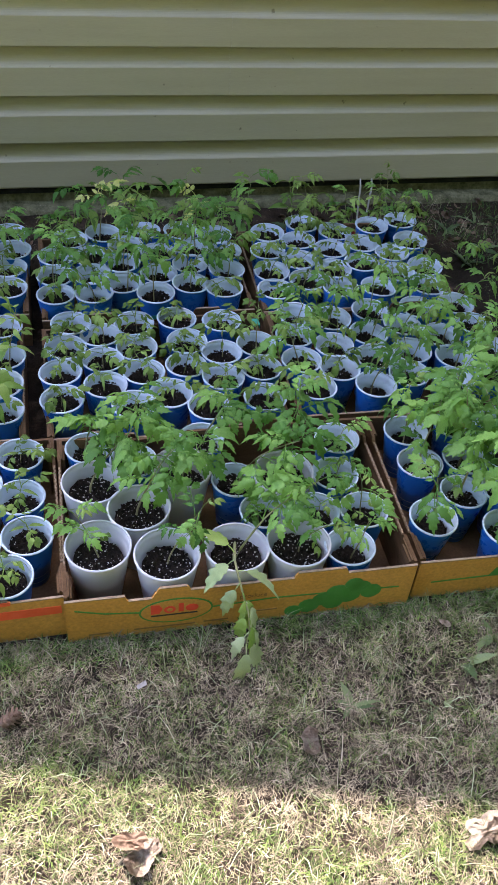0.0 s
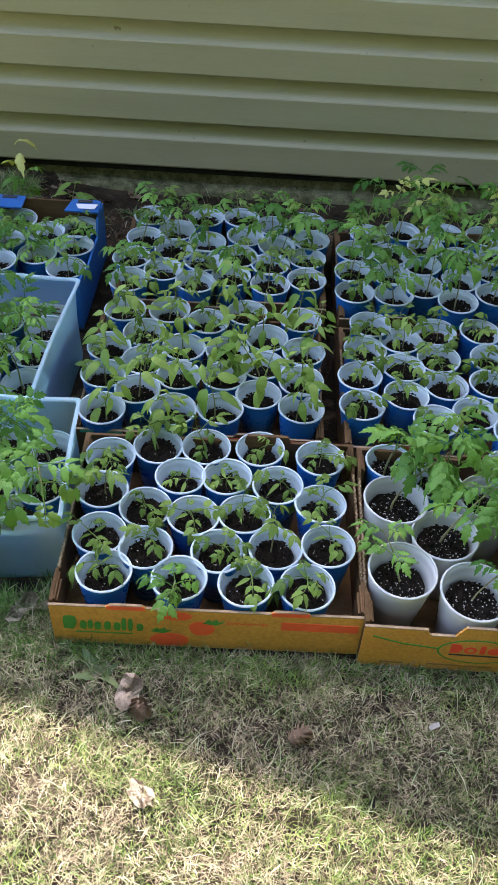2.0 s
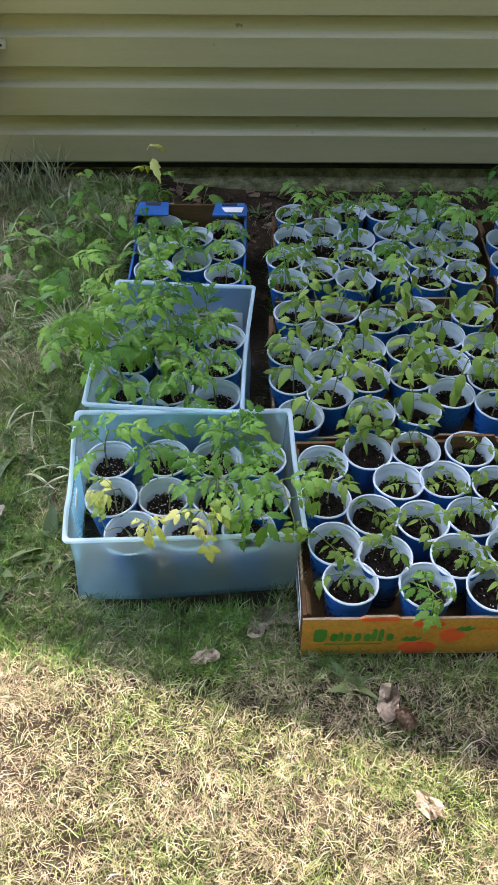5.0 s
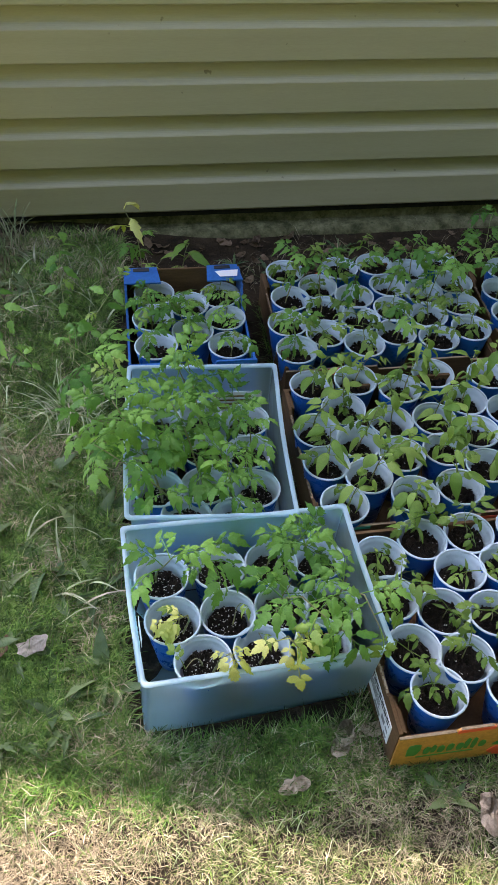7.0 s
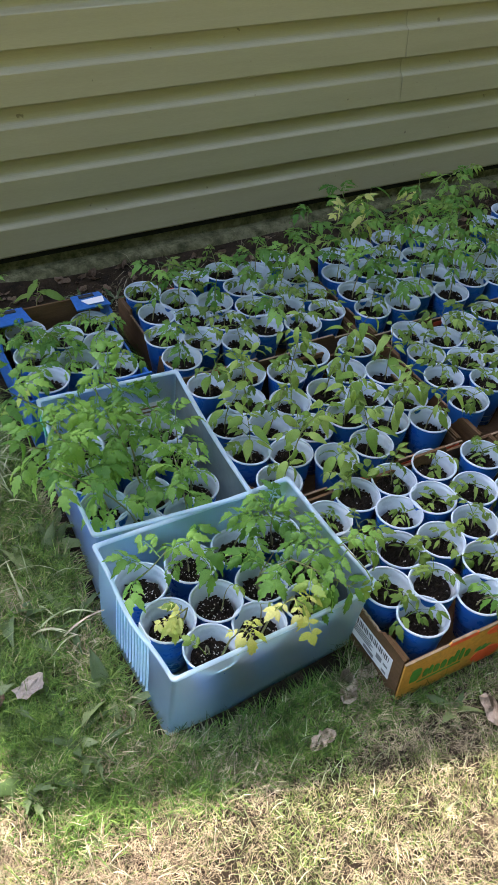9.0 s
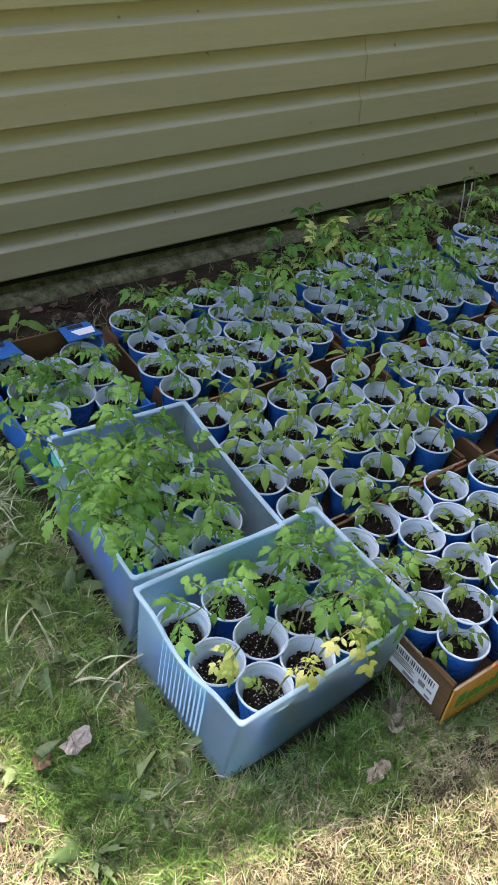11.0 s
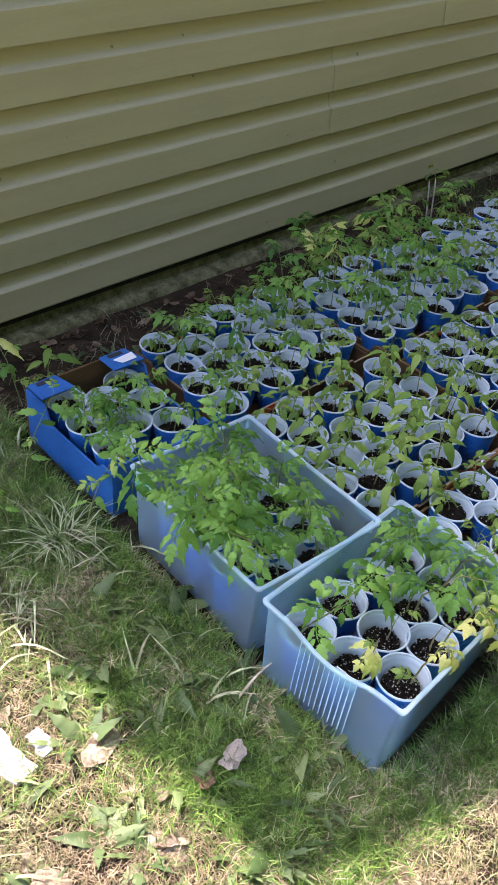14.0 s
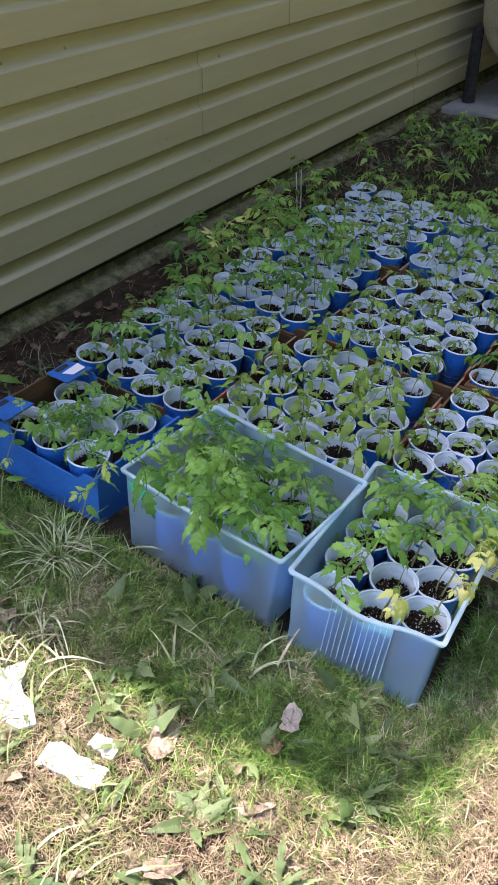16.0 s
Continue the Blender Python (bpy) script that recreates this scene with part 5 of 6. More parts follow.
sprig(ribbed[10], [(-1.185, -1.476, 0.10), (-1.18, -1.49, 0.19), (-1.165, -1.52, 0.24), (-1.15, -1.54, 0.235)], LEAVES["oval"], ((2.9, -1.4, -1.1, 0.06), (2.2, -2.5, -0.6, 0.055), (2.6, 0.2, 0.1, 0.05), (3.0, -0.6, -0.5, 0.045)))
sprig(ribbed[7], [(-1.15, -1.395, 0.11), (-1.14, -1.42, 0.21), (-1.12, -1.47, 0.255), (-1.105, -1.52, 0.235)], LEAVES["compound"] + PALE, ((1.2, 2.0, 0.3, 0.08), (1.8, -0.2, 0.2, 0.08), (2.2, -2.6, 0.0, 0.08), (2.6, 0.1, -0.2, 0.08), (3.0, -1.5, -0.9, 0.075)))
sprig(ribbed[6], [(-1.24, -1.40, 0.11), (-1.25, -1.42, 0.20), (-1.22, -1.47, 0.265), (-1.19, -1.51, 0.26)], LEAVES["compound"] + PALE, ((1.3, 2.4, 0.3, 0.08), (1.9, -2.6, 0.1, 0.085), (2.3, 0.2, 0.0, 0.09), (2.7, -2.2, -0.4, 0.08), (3.0, -1.2, -0.8, 0.08)))


# ---- grass ----
def blades(name, count, area, seed, length, width, lie, material, label, keep, joints=3):
    """Many single blades as one mesh: each a bent, tapering strip that ends in a point."""
    g = np.random.RandomState(seed)
    x = g.uniform(area[0], area[1], count * 2)
    y = g.uniform(area[2], area[3], count * 2)
    ok = keep(x, y, g)
    x, y = x[ok][:count], y[ok][:count]
    n_ = len(x)
    z = ground_z(x, y, True)
    ln = g.uniform(*length, n_) * g.uniform(0.6, 1.0, n_)
    az = g.uniform(0, 2 * np.pi, n_)
    flat = g.uniform(*lie, n_)
    curl = g.uniform(-0.2, 0.2, n_)
    dx, dy = np.cos(az), np.sin(az)
    wx, wy = -dy, dx
    wd = g.uniform(*width, n_)
    k = 2 * joints - 1
    verts = np.zeros((n_, k, 3))
    if joints == 2:
        z = z + g.uniform(-0.001, 0.010, n_)
        tip = g.uniform(-0.008, 0.010, n_)
    for i in range(joints):
        t = i / (joints - 1)
        reach = ln * (flat * t + (1 - flat) * t * t * 0.45)
        high = ln * ((1 - flat) * t * (1 - 0.25 * t) + flat * 0.25 * np.sin(np.pi * min(t, 0.9)))
        bend = ln * curl * t * t
        px, py, pz = x + dx * reach + wx * bend, y + dy * reach + wy * bend, z - 0.004 + high + SLOPE * dy * reach
        if joints == 2:
            pz = z + t * tip + SLOPE * dy * reach
        w = wd * (1 - 0.4 * t) * (0.6 + 0.4 * math.sin(math.pi * min(1.0, t + 0.3)))
        if i < joints - 1:
            verts[:, 2 * i] = np.stack((px - wx * w, py - wy * w, pz), 1)
            verts[:, 2 * i + 1] = np.stack((px + wx * w, py + wy * w, pz + 0.15 * w), 1)
        else:
            verts[:, k - 1] = np.stack((px, py, pz), 1)
    base = (np.arange(n_) * k)[:, None]
    cells = [c for i in range(joints - 2) for c in ((2 * i, 2 * i + 1, 2 * i + 3), (2 * i, 2 * i + 3, 2 * i + 2))] + [(k - 3, k - 2, k - 1)]
    tris = np.concatenate([base + np.array(t) for t in cells], 1).reshape(-1)
    me = bpy.data.meshes.new(name)
    me.vertices.add(n_ * k)
    me.vertices.foreach_set("co", verts.reshape(-1))
    me.loops.add(len(tris))
    me.loops.foreach_set("vertex_index", tris.astype(np.int32))
    me.polygons.add(len(tris) // 3)
    me.polygons.foreach_set("loop_start", np.arange(0, len(tris), 3, dtype=np.int32))
    me.polygons.foreach_set("loop_total", np.full(len(tris) // 3, 3, dtype=np.int32))
    me.update(calc_edges=True)
    me.materials.append(material)
    return tagged(new(name, me), label, "grass", kind="stuff")


def outside(x, y):
    """Clear of the trays, tubs and pad."""
    a = (x > -1.10) & (x < 0.64) & (y > -1.632) & (y < -0.37)
    b = (x > -1.503) & (x < -1.08) & (y > -1.543) & (y < -0.44)
    c = (x > 2.02) & (y > -0.97)
    return ~(a | b | c)


def patchy(scale, seed, low=0.0, thin=-9.0):
    def f(x, y, g):
        v = np.array([noise.noise((a * scale, b * scale, seed)) for a, b in zip(x, y)])
        v = v - np.where(x < thin, 0.45, 0.0)
        return outside(x, y) & (v + g.uniform(-0.45, 0.45, len(x)) > low)
    return f


free = lambda x, y, g: outside(x, y)


def dry(x, y, g):
    """The sunny ground away from the tubs, burnt to straw."""
    return (x + g.normal(0, 0.02, len(x)) < -1.73) | (y + g.normal(0, 0.03, len(x)) < -1.68)


def shady(f, keep=0.1):
    def h(x, y, g):
        k = f(x, y, g)
        return k & (~dry(x, y, g) | (g.uniform(0, 1, len(x)) < keep))
    return h



def tufts(seed, count, spread, box):
    """Keep only what falls close to scattered centres."""
    def f(x, y, g):
        q = np.random.RandomState(seed)
        cx, cy = q.uniform(box[0], box[1], count), q.uniform(box[2], box[3], count)
        pick = q.randint(0, count, len(x))
        r = q.normal(0, spread, (2, len(x)))
        x[:] = cx[pick] + r[0]
        y[:] = cy[pick] + r[1]
        return outside(x, y)
    return f


LAWN = (-2.6, 0.8, -2.4, -1.5)
SIDE = (-2.7, -1.48, -1.75, -0.02)
blades("dry_thatch", 210000, LAWN, 1, (0.008, 0.034), (0.0003, 0.0008), (0.55, 1.0), M["straw"], "flattened dry straw and thatch in the lawn", patchy(26, 3.0, -0.22), 2)
blades("bent_straw", 9000, LAWN, 16, (0.02, 0.05), (0.0003, 0.0006), (0.4, 1.0), M["straw"], "longer bent straws lying on the lawn", free)
blades("lawn_grass", 105000, LAWN, 2, (0.018, 0.046), (0.0004, 0.0009), (0.15, 0.8), M["grass"], "short patchy lawn grass, half green and half straw", patchy(16.0, 5.0, -0.1, -1.4))
blades("grass_tufts", 11000, LAWN, 8, (0.025, 0.06), (0.0004, 0.0009), (0.1, 0.6), M["tuft"], "scattered tufts of fresh green grass in the lawn", tufts(5, 300, 0.022, LAWN))
blades("long_blades", 3500, LAWN, 12, (0.04, 0.085), (0.0006, 0.0013), (0.05, 0.6), M["strap"], "single long pale blades standing out of the lawn", free)
blades("edge_grass", 14000, (-1.66, 0.7, -1.68, -1.50), 9, (0.025, 0.06), (0.0006, 0.0014), (0.2, 0.8), M["tall_grass"], "greener grass along the fronts of the trays", patchy(4, 7.0, -0.2))
blades("side_thatch", 160000, SIDE, 4, (0.01, 0.05), (0.0004, 0.0011), (0.6, 1.0), M["side_straw"], "dry straw lying in the grass beside the tubs", lambda x, y, g: outside(x, y) & (dry(x, y, g) | (g.uniform(0, 1, len(x)) < 0.25)), 2)
blades("lush_grass", 10000, (-1.70, -1.0, -1.665, -1.5), 18, (0.03, 0.075), (0.0006, 0.0014), (0.1, 0.7), M["lush"], "dark lush grass before the tubs", shady(patchy(14.0, 3.0, 0.0)))
blades("lush_tufts", 26000, (0, 1, 0, 1), 19, (0.03, 0.08), (0.0006, 0.0014), (0.1, 0.7), M["lush"], "lush tufts of dark grass beside the tubs", shady(tufts(9, 95, 0.055, (-1.84, -1.5, -1.6, -0.4))))
blades("side_grass", 50000, (-1.84, -1.46, -1.58, -0.05), 3, (0.03, 0.08), (0.0007, 0.0016), (0.2, 0.85), M["tall_grass"], "longer green grass beside the tubs", shady(patchy(12.0, 9.0, -0.08)))
blades("outer_tufts", 7000, (-2.7, -1.8, -1.75, -0.05), 13, (0.04, 0.10), (0.0005, 0.0012), (0.1, 0.7), M["tall_grass"], "tufts of taller grass on the bare straw", tufts(6, 170, 0.03, (-2.7, -1.78, -1.75, -0.1)))
blades("strap_leaves", 1300, (-2.6, -1.5, -1.3, -0.1), 14, (0.06, 0.18), (0.001, 0.003), (0.5, 1.0), M["strap"], "long pale strap leaves tangled beside the tubs", patchy(4.0, 4.0, 0.1), 7)
blades("grass_clump", 110, (0, 1, 0, 1), 22, (0.10, 0.20), (0.0009, 0.0022), (0.45, 0.95), M["strap"], "clump of long pale drooping grass beside the tubs", tufts(3, 1, 0.012, (-1.60, -1.59, -0.80, -0.79)), 7)
blades("corner_grass", 150, (-1.98, -1.72, -0.2, -0.03), 21, (0.1, 0.28), (0.001, 0.0025), (0.0, 0.35), M["strap"], "tall grass at the corner of the house", free, 6)
blades("wall_grass", 2600, (-1.6, 2.1, -0.42, -0.01), 5, (0.03, 0.10), (0.0005, 0.001), (0.3, 1.0), M["straw"], "sparse dry grass along the foot of the wall", patchy(5, 2.0, 0.1))
blades("end_grass", 12000, (0.6, 2.1, -2.0, -0.05), 6, (0.03, 0.08), (0.0005, 0.0012), (0.2, 0.9), M["lush"], "rough grass past the end of the trays", patchy(4, 3.0, 0.1))
blades("gap_grass", 2500, (-1.125, -1.075, -1.60, -0.40), 15, (0.03, 0.08), (0.0005, 0.0012), (0.1, 0.6), M["lush"], "dark grass in the gap between tubs and trays", lambda x, y, g: x < 9)


blades("far_grass", 25000, (-5.5, 4.0, -5.5, 0.0), 20, (0.03, 0.08), (0.001, 0.003), (0.2, 0.95), M["grass"], "patchy lawn grass farther off in the yard", lambda x, y, g: outside(x, y) & ((x < -2.5) | (y < -2.35) | ((x > 0.75) & (y < -1.4))))


# ---- weeds, leaves and litter ----
def weed_leaf(seed, width):
    rnd = random.Random(seed)
    vs, fs = [], []
    leaflet(vs, fs, Vector((0, 0, 0)), Vector((1, 0, 0.1)), Vector((0, 0, 1)), 1.0, width, rnd.uniform(0.15, 0.6), rnd.uniform(0.1, 0.4), rnd.choice((0.08, 0.2, 0.3)) if width > 0.1 else rnd.choice((0.15, 0.4, 0.55)), True, rnd.uniform(0.0, 0.5))
    return raw_mesh("leaf", vs, fs, M["weed"])


BROAD = [weed_leaf(s, 0.16) for s in range(6)]
LONG = [weed_leaf(10 + s, 0.09) for s in range(6)]
rnd = random.Random(21)


def weed(x, y, size, narrow):
    """A rosette of leaves."""
    ob = new("weed")
    ob.matrix_world = Matrix.Translation((x, y, ground_z(x, y) - 0.002)) @ Matrix.Rotation(rnd.uniform(0, 6.28), 4, "Z")
    tagged(ob, "narrow-leaved green weed in the grass" if narrow else "broad-leaved green weed in the grass", "weed", "weeds in the lawn")
    for i in range(rnd.randint(6, 9) if narrow else rnd.randint(4, 7)):
        shared("leaf", rnd.choice(LONG if narrow else BROAD), ob, aim(2.4 * i + rnd.uniform(-0.4, 0.4), rnd.uniform(0.1, 0.8), rnd.uniform(-0.5, 0.5)) @ Matrix.Scale(size * rnd.uniform(0.6, 1.25), 4))


spots = [(-1.62 + 0.14 * rnd.uniform(-1, 1), -1.25 + 0.3 * rnd.uniform(-1, 1), rnd.uniform(0.045, 0.08), rnd.random() < 0.3) for _ in range(36)]
spots += [(rnd.uniform(-2.3, -1.55), rnd.uniform(-1.4, -0.15), rnd.uniform(0.035, 0.075), rnd.random() < 0.5) for _ in range(60)]
spots += [(rnd.uniform(0.62, 2.0), rnd.uniform(-1.2, -0.06), rnd.uniform(0.04, 0.08), rnd.random() < 0.3) for _ in range(90)]
spots += [(rnd.uniform(-1.4, 0.7), rnd.uniform(-0.34, -0.04), 0.05, rnd.random() < 0.5) for _ in range(14)]
spots += [(-1.0, -1.69, 0.05, False), (0.13, -1.78, 0.05, False), (0.2, -1.73, 0.055, False), (-0.10, -1.83, 0.04, False), (0.05, -1.86, 0.05, False), (-1.9, -1.5, 0.07, True), (-2.0, -1.35, 0.08, False), (-1.86, -1.40, 0.08, True), (-1.95, -1.22, 0.07, False), (-2.05, -1.0, 0.09, True), (-1.98, -1.45, 0.08, True), (-2.1, -1.2, 0.09, True)]
for s in spots:
    weed(*s)


def dead_leaf_mesh(seed, look_="dead"):
    """A dry fallen leaf: a thin lobed sheet with a torn edge, creased along its ribs and cupped, on a bit of stalk."""
    rnd = random.Random(seed)
    bm = bmesh.new()
    spokes, steps = 20, 4
    tilt, crease = rnd.uniform(0, 3.14), rnd.uniform(0.1, 0.35)
    edge = []
    for k in range(spokes):
        a = 2 * math.pi * k / spokes
        lobe = 0.70 + 0.16 * math.cos(2 * a) + 0.05 * math.cos(5 * a + seed) + rnd.uniform(-0.07, 0.06)
        edge.append(lobe * (0.72 if rnd.random() < 0.07 else 1.0))
    mid = bm.verts.new((0, 0, 0.04))
    rings_ = []
    for i in range(1, steps + 1):
        row = []
        for k in range(spokes):
            a = 2 * math.pi * k / spokes
            q = edge[k] * i / steps
            x, y = q * math.cos(a), 0.85 * q * math.sin(a)
            fold = abs(x * math.sin(tilt) + y * math.cos(tilt))
            z = 0.04 + crease * fold + 0.22 * noise.noise((x * 1.7, y * 1.7, seed * 3.1)) + 0.09 * noise.noise((x * 5, y * 5, seed)) + 0.05 * (1 if k % 4 == 0 else 0) * i / steps
            row.append(bm.verts.new((x, y, z)))
        rings_.append(row)
    for k in range(spokes):
        j = (k + 1) % spokes
        bm.faces.new((mid, rings_[0][k], rings_[0][j]))
        for i in range(steps - 1):
            bm.faces.new((rings_[i][k], rings_[i + 1][k], rings_[i + 1][j], rings_[i][j]))
    bmesh.ops.solidify(bm, geom=bm.faces[:], thickness=0.012)
    me = bpy.data.meshes.new("dead_leaf")
    bm.to_mesh(me)
    bm.free()
    me.materials.append(M[look_])
    return me


DEAD = [dead_leaf_mesh(s) for s in range(5)]
ROTTEN = [dead_leaf_mesh(s, "rotten") for s in range(5, 9)]
PALE_DEAD = dead_leaf_mesh(11, "bleached_leaf")
rnd = random.Random(31)
for x, y, s in ((-0.478, -2.03, 0.042), (-0.189, -1.891, 0.030), (-1.15, -1.575, 0.04), (-1.10, -1.565, 0.028), (-1.247, -1.645, 0.03), (-0.903, -1.888, 0.032), (-0.946, -1.722, 0.040), (-1.802, -1.221, 0.046), (0.115, -1.70, 0.016), (-1.98, -1.35, 0.04), (-1.93, -0.9, 0.04), (0.044, -2.078, 0.05)):
    tagged(shared("dead_leaf", rnd.choice(DEAD), None, Matrix.Translation((x, y, ground_z(x, y) + 0.012)) @ pose(0, 0, 0, rnd.uniform(-12, 12), rnd.uniform(-12, 12), rnd.uniform(0, 360)) @ Matrix.Scale(s, 4)), "curled brown dead leaf lying on the grass", "dead leaf", "dead leaves on the lawn")
tagged(shared("dead_leaf", PALE_DEAD, None, Matrix.Translation((-1.658, -1.378, ground_z(-1.658, -1.378) + 0.026)) @ pose(0, 0, 0, 6, -5, 20) @ Matrix.Scale(0.036, 4)), "pale grey dead leaf lying among the weeds", "dead leaf", "dead leaves on the lawn")
tagged(shared("dead_leaf", ROTTEN[1], None, Matrix.Translation((-1.711, -1.372, ground_z(-1.711, -1.372) + 0.018)) @ pose(0, 0, 0, -8, 12, 70) @ Matrix.Scale(0.032, 4)), "dark curled dead leaf in the shaded grass", "dead leaf", "dead leaves on the lawn")
for x, y, s in ((-0.495, -2.015, 0.03),):
    tagged(shared("dead_leaf", rnd.choice(ROTTEN), None, Matrix.Translation((x, y, ground_z(x, y) + 0.034)) @ pose(0, 0, 0, rnd.uniform(-15, 15), rnd.uniform(-15, 15), rnd.uniform(0, 360)) @ Matrix.Scale(s, 4)), "dark wet dead leaf lying on a paler one", "dead leaf", "dead leaves on the lawn")
for _ in range(110):
    x, y, s = rnd.uniform(-2.4, -1.76), rnd.uniform(-1.75, -0.5), rnd.uniform(0.008, 0.040)
    tagged(shared("dead_leaf", rnd.choice(DEAD), None, Matrix.Translation((x, y, ground_z(x, y) + 0.006)) @ pose(0, 0, 0, rnd.uniform(-25, 25), rnd.uniform(-25, 25), rnd.uniform(0, 360)) @ Matrix.Scale(s, 4)), "pale crumpled dead leaf on the dry straw", "dead leaf", "dead leaves on the straw")
for _ in range(270):
    x, y, s = rnd.uniform(-1.6, 1.5), rnd.uniform(-0.40, -0.02), rnd.uniform(0.012, 0.028)
    tagged(shared("dead_leaf", rnd.choice(ROTTEN), None, Matrix.Translation((x, y, ground_z(x, y) + 0.002)) @ pose(0, 0, 0, rnd.uniform(-25, 25), rnd.uniform(-25, 25), rnd.uniform(0, 360)) @ Matrix.Scale(s, 4)), "brown dead leaf in the litter along the wall", "dead leaf", "dead leaves along the wall")


def cone_mesh(seed):
    """An open pine cone: turns of blunt scales that stand off a dark core."""
    rnd = random.Random(seed)
    vs, fs = tube([(0, 0, -0.95), (0, 0, -0.5), (0, 0, 0.2), (0, 0, 0.95)], [0.25, 0.55, 0.55, 0.12], 8)
    for i in range(44):
        z = -0.85 + 1.7 * i / 43
        r = math.sqrt(max(0.06, 1 - (z * 0.92) ** 2))
        a = 2.4 * i
        out = Vector((math.cos(a), math.sin(a), 0.45 + 0.5 * z))
        leaflet(vs, fs, Vector((0.42 * r * math.cos(a), 0.42 * r * math.sin(a), z - 0.12)), out, Vector((0, 0, 1)), 0.62 * r + 0.1, rnd.uniform(0.19, 0.25), -0.15, 0.25, 0)
    return raw_mesh("pine_cone", vs, fs, M["cone"], smooth=False)


CONE = cone_mesh(1)
for x, y in ((-0.668, -1.780), (-0.922, -1.752)):
    tagged(shared("pine_cone", CONE, None, Matrix.Translation((x, y, ground_z(x, y) + 0.017)) @ pose(0, 0, 0, 80, 10, 40 * x * 9) @ Matrix.Scale(0.0185, 4)), "small open brown pine cone on the grass", "pine cone", "pine cones on the lawn")


def board_scrap(x, y, length, width, turn, seed):
    """A weathered scrap of white painted board, half sunk in the grass."""
    rnd = random.Random(seed)
    bm = bmesh.new()
    n_ = 6
    top = [(-length / 2 + length * k / n_, width / 2 + rnd.uniform(-0.009, 0.007)) for k in range(n_ + 1)]
    low = [(length / 2 - length * k / n_, -width / 2 + rnd.uniform(-0.004, 0.004)) for k in range(n_ + 1)]
    pts = top + low
    a = [bm.verts.new((px, py, 0)) for px, py in pts]
    b = [bm.verts.new((px * 0.985, py * 0.96, 0.007 + rnd.uniform(-0.002, 0.003))) for px, py in pts]
    bm.faces.new(b)
    bm.faces.new(a[::-1])
    for k in range(len(pts)):
        j = (k + 1) % len(pts)
        bm.faces.new((a[k], a[j], b[j], b[k]))
    bmesh.ops.recalc_face_normals(bm, faces=bm.faces)
    ob = mesh_object("board_scrap", bm, M["flaking"])
    ob.matrix_world = Matrix.Translation((x, y, ground_z(x, y) + 0.003)) @ pose(0, 0, 0, 3, 4, turn)
    return tagged(ob, "weathered scrap of white painted board in the grass", "board scrap", "board scraps in the grass")


for x, y, r in ((-0.451, -1.750, 0.4),):
    bm = bmesh.new()
    block(bm, (-0.009, -0.004, 0.0), (0.009, 0.004, 0.0015), 0.0005)
    bm.verts.ensure_lookup_table()
    for v in bm.verts:
        v.co.x += 0.25 * v.co.y
        v.co.z += 8 * v.co.x * v.co.x
    scrap = mesh_object("paper_scrap", bm, M["old_paper"])
    scrap.matrix_world = Matrix.Translation((x, y, ground_z(x, y) + 0.016)) @ pose(0, 0, 0, 8, -6, 60 * r)
    tagged(scrap, "small white scrap of paper in the grass", "paper scrap", "paper scraps in the grass")
board_scrap(-1.926, -1.132, 0.113, 0.045, -82, 1)
board_scrap(-1.893, -0.963, 0.131, 0.060, -125, 2)
board_scrap(-1.869, -1.150, 0.050, 0.030, -89, 3)


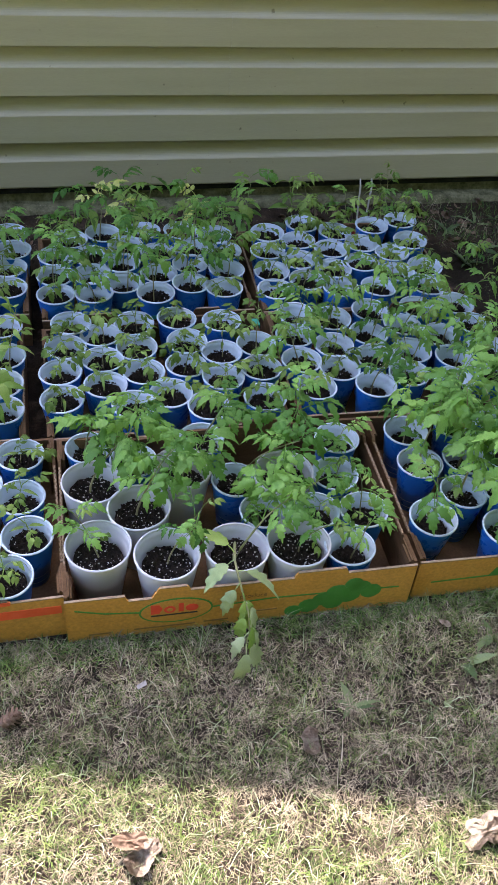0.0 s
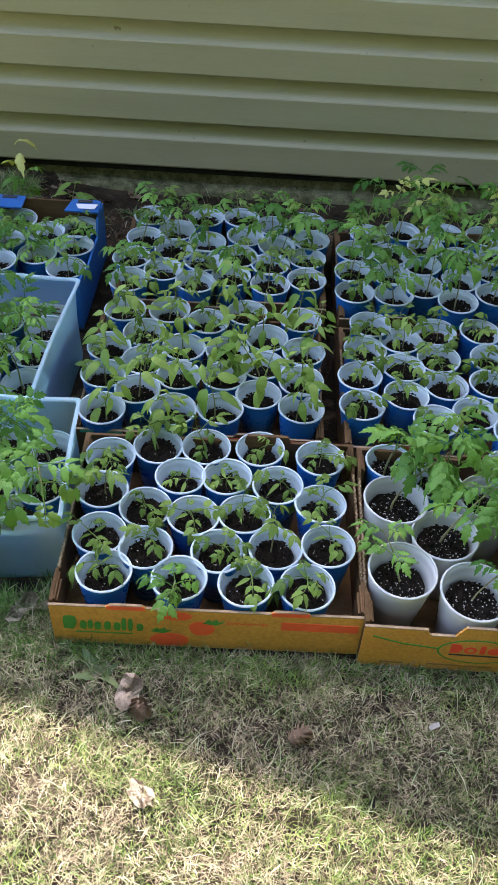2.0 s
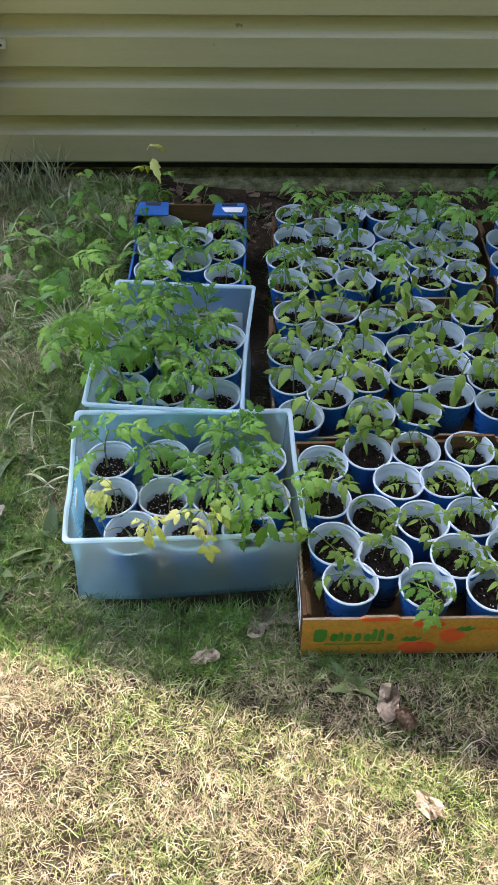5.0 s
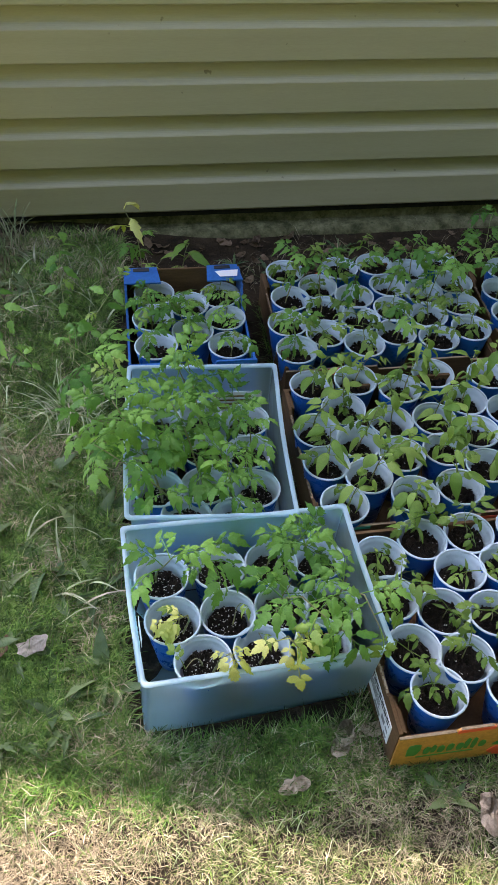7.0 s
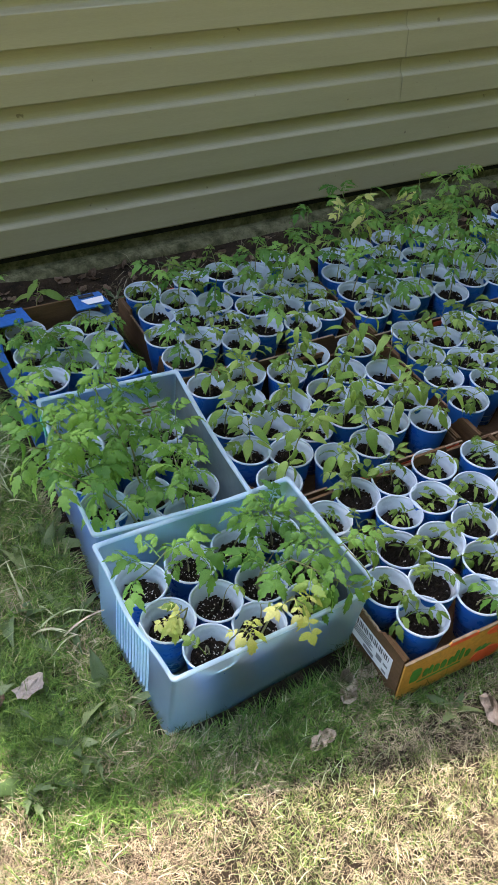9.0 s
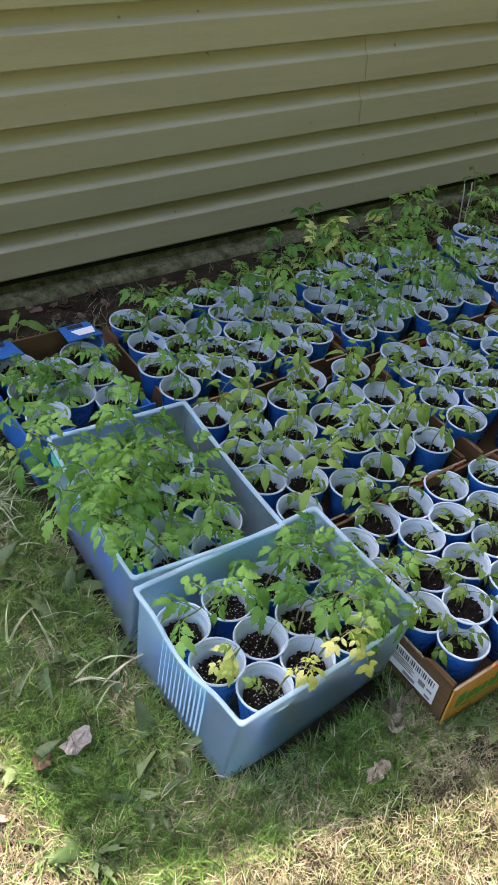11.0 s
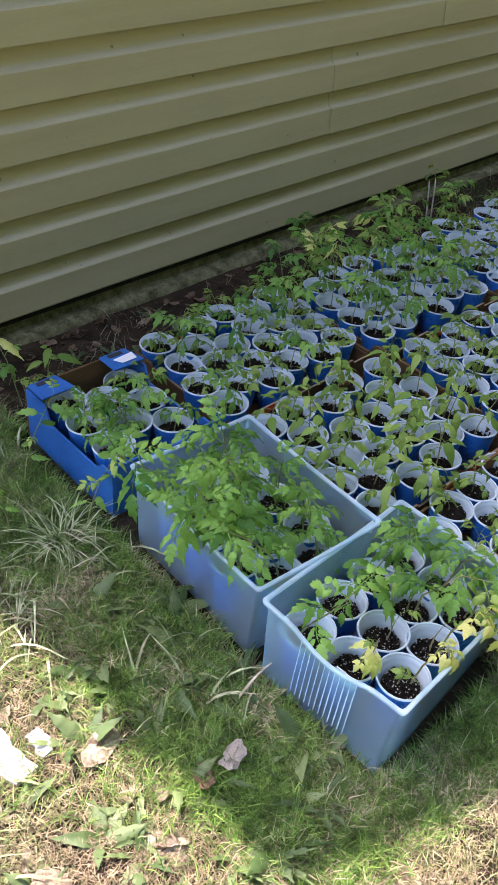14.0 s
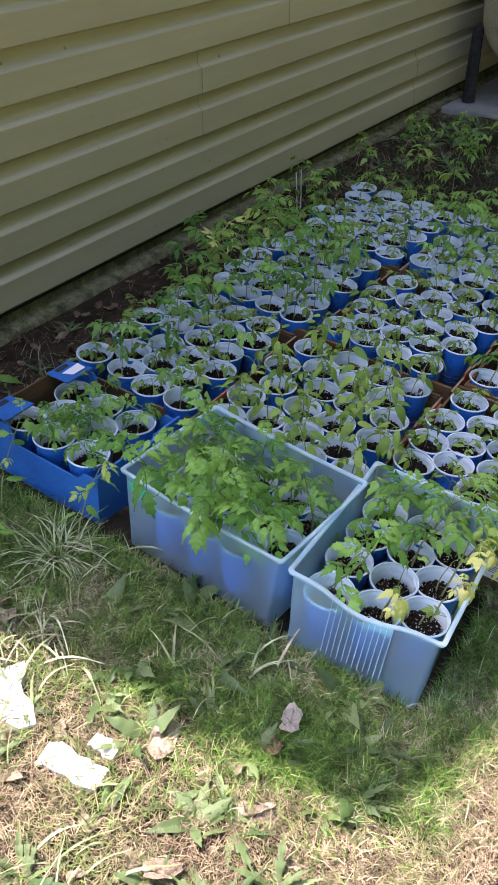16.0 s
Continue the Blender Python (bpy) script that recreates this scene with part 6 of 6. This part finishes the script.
# ---- self-sown plants along the wall ----
def wild_plant(x, y, height, lean, toward, seed, style="young", size=0.06):
    """A lanky plant growing out of the ground."""
    rnd = random.Random(seed)
    me, pts = stem_mesh(height, lean, 0.0018, seed)
    ob = new("wild_plant", me)
    ob.matrix_world = Matrix.Translation((x, y, ground_z(x, y) - 0.003)) @ Matrix.Rotation(toward, 4, "Z")
    tagged(ob, "lanky green weed growing at the foot of the wall", "weed", "weeds along the wall")
    az = rnd.uniform(0, 6)
    for i in range(7):
        u = (0.35 + 0.65 * i / 6) * 7.99
        k = int(u)
        az += 2.4
        shared("leaf", rnd.choice(YELLOW if size == 0.075 and i > 3 else LEAVES[style] if rnd.random() < 0.7 else PALE), ob, Matrix.Translation(pts[k].lerp(pts[k + 1], u - k)) @ aim(az, rnd.uniform(-0.2, 0.6), rnd.uniform(-0.5, 0.5)) @ Matrix.Scale(size * rnd.uniform(0.7, 1.2), 4))


wild_plant(-1.40, -0.33, 0.21, 0.35, 2.4, 1, "compound", 0.075)
for i, (x, y, h) in enumerate(((-1.56, -0.60, 0.22), (-1.60, -0.48, 0.17), (-1.66, -0.70, 0.18), (-1.53, -0.78, 0.2), (-1.62, -0.34, 0.14), (-1.72, -0.50, 0.12))):
    wild_plant(x, y, h, 0.4, 1.9 * i, 120 + i, "oval", 0.05)
wild_plant(-1.32, -0.30, 0.12, 0.3, 0.3, 2, "simple", 0.07)
rnd = random.Random(41)
for i in range(26):
    x = rnd.uniform(0.05, 1.7)
    wild_plant(x, rnd.uniform(-0.36, -0.06) if x < 0.55 else rnd.uniform(-0.6, -0.06), rnd.uniform(0.08, 0.2), rnd.uniform(0.1, 0.6), rnd.uniform(0, 6.28), 50 + i, rnd.choice(("young", "simple", "compound")), rnd.uniform(0.045, 0.075))
for i in range(9):
    wild_plant(rnd.uniform(-0.55, 0.0), rnd.uniform(-0.36, -0.24), rnd.uniform(0.14, 0.23), rnd.uniform(0.1, 0.4), rnd.uniform(0, 6.28), 90 + i, ("simple", "oval", "compound")[i % 3], (0.075, 0.07, 0.09)[i % 3])
for k, (x, dx) in enumerate(((0.40, 0.0), (0.425, 0.012))):
    v, f_ = tube([(x, -0.16, 0.04), (x + dx * 0.5, -0.155, 0.12), (x + dx, -0.15, 0.20), (x + dx - 0.004, -0.15, 0.225)], [0.003, 0.003, 0.0028, 0.002], 6)
    tagged(new("dry_stick", raw_mesh("dry_stick", v, f_, M["bleached"])), "bleached pale dry stalk standing by the wall", "stick", "dry stalks by the wall")
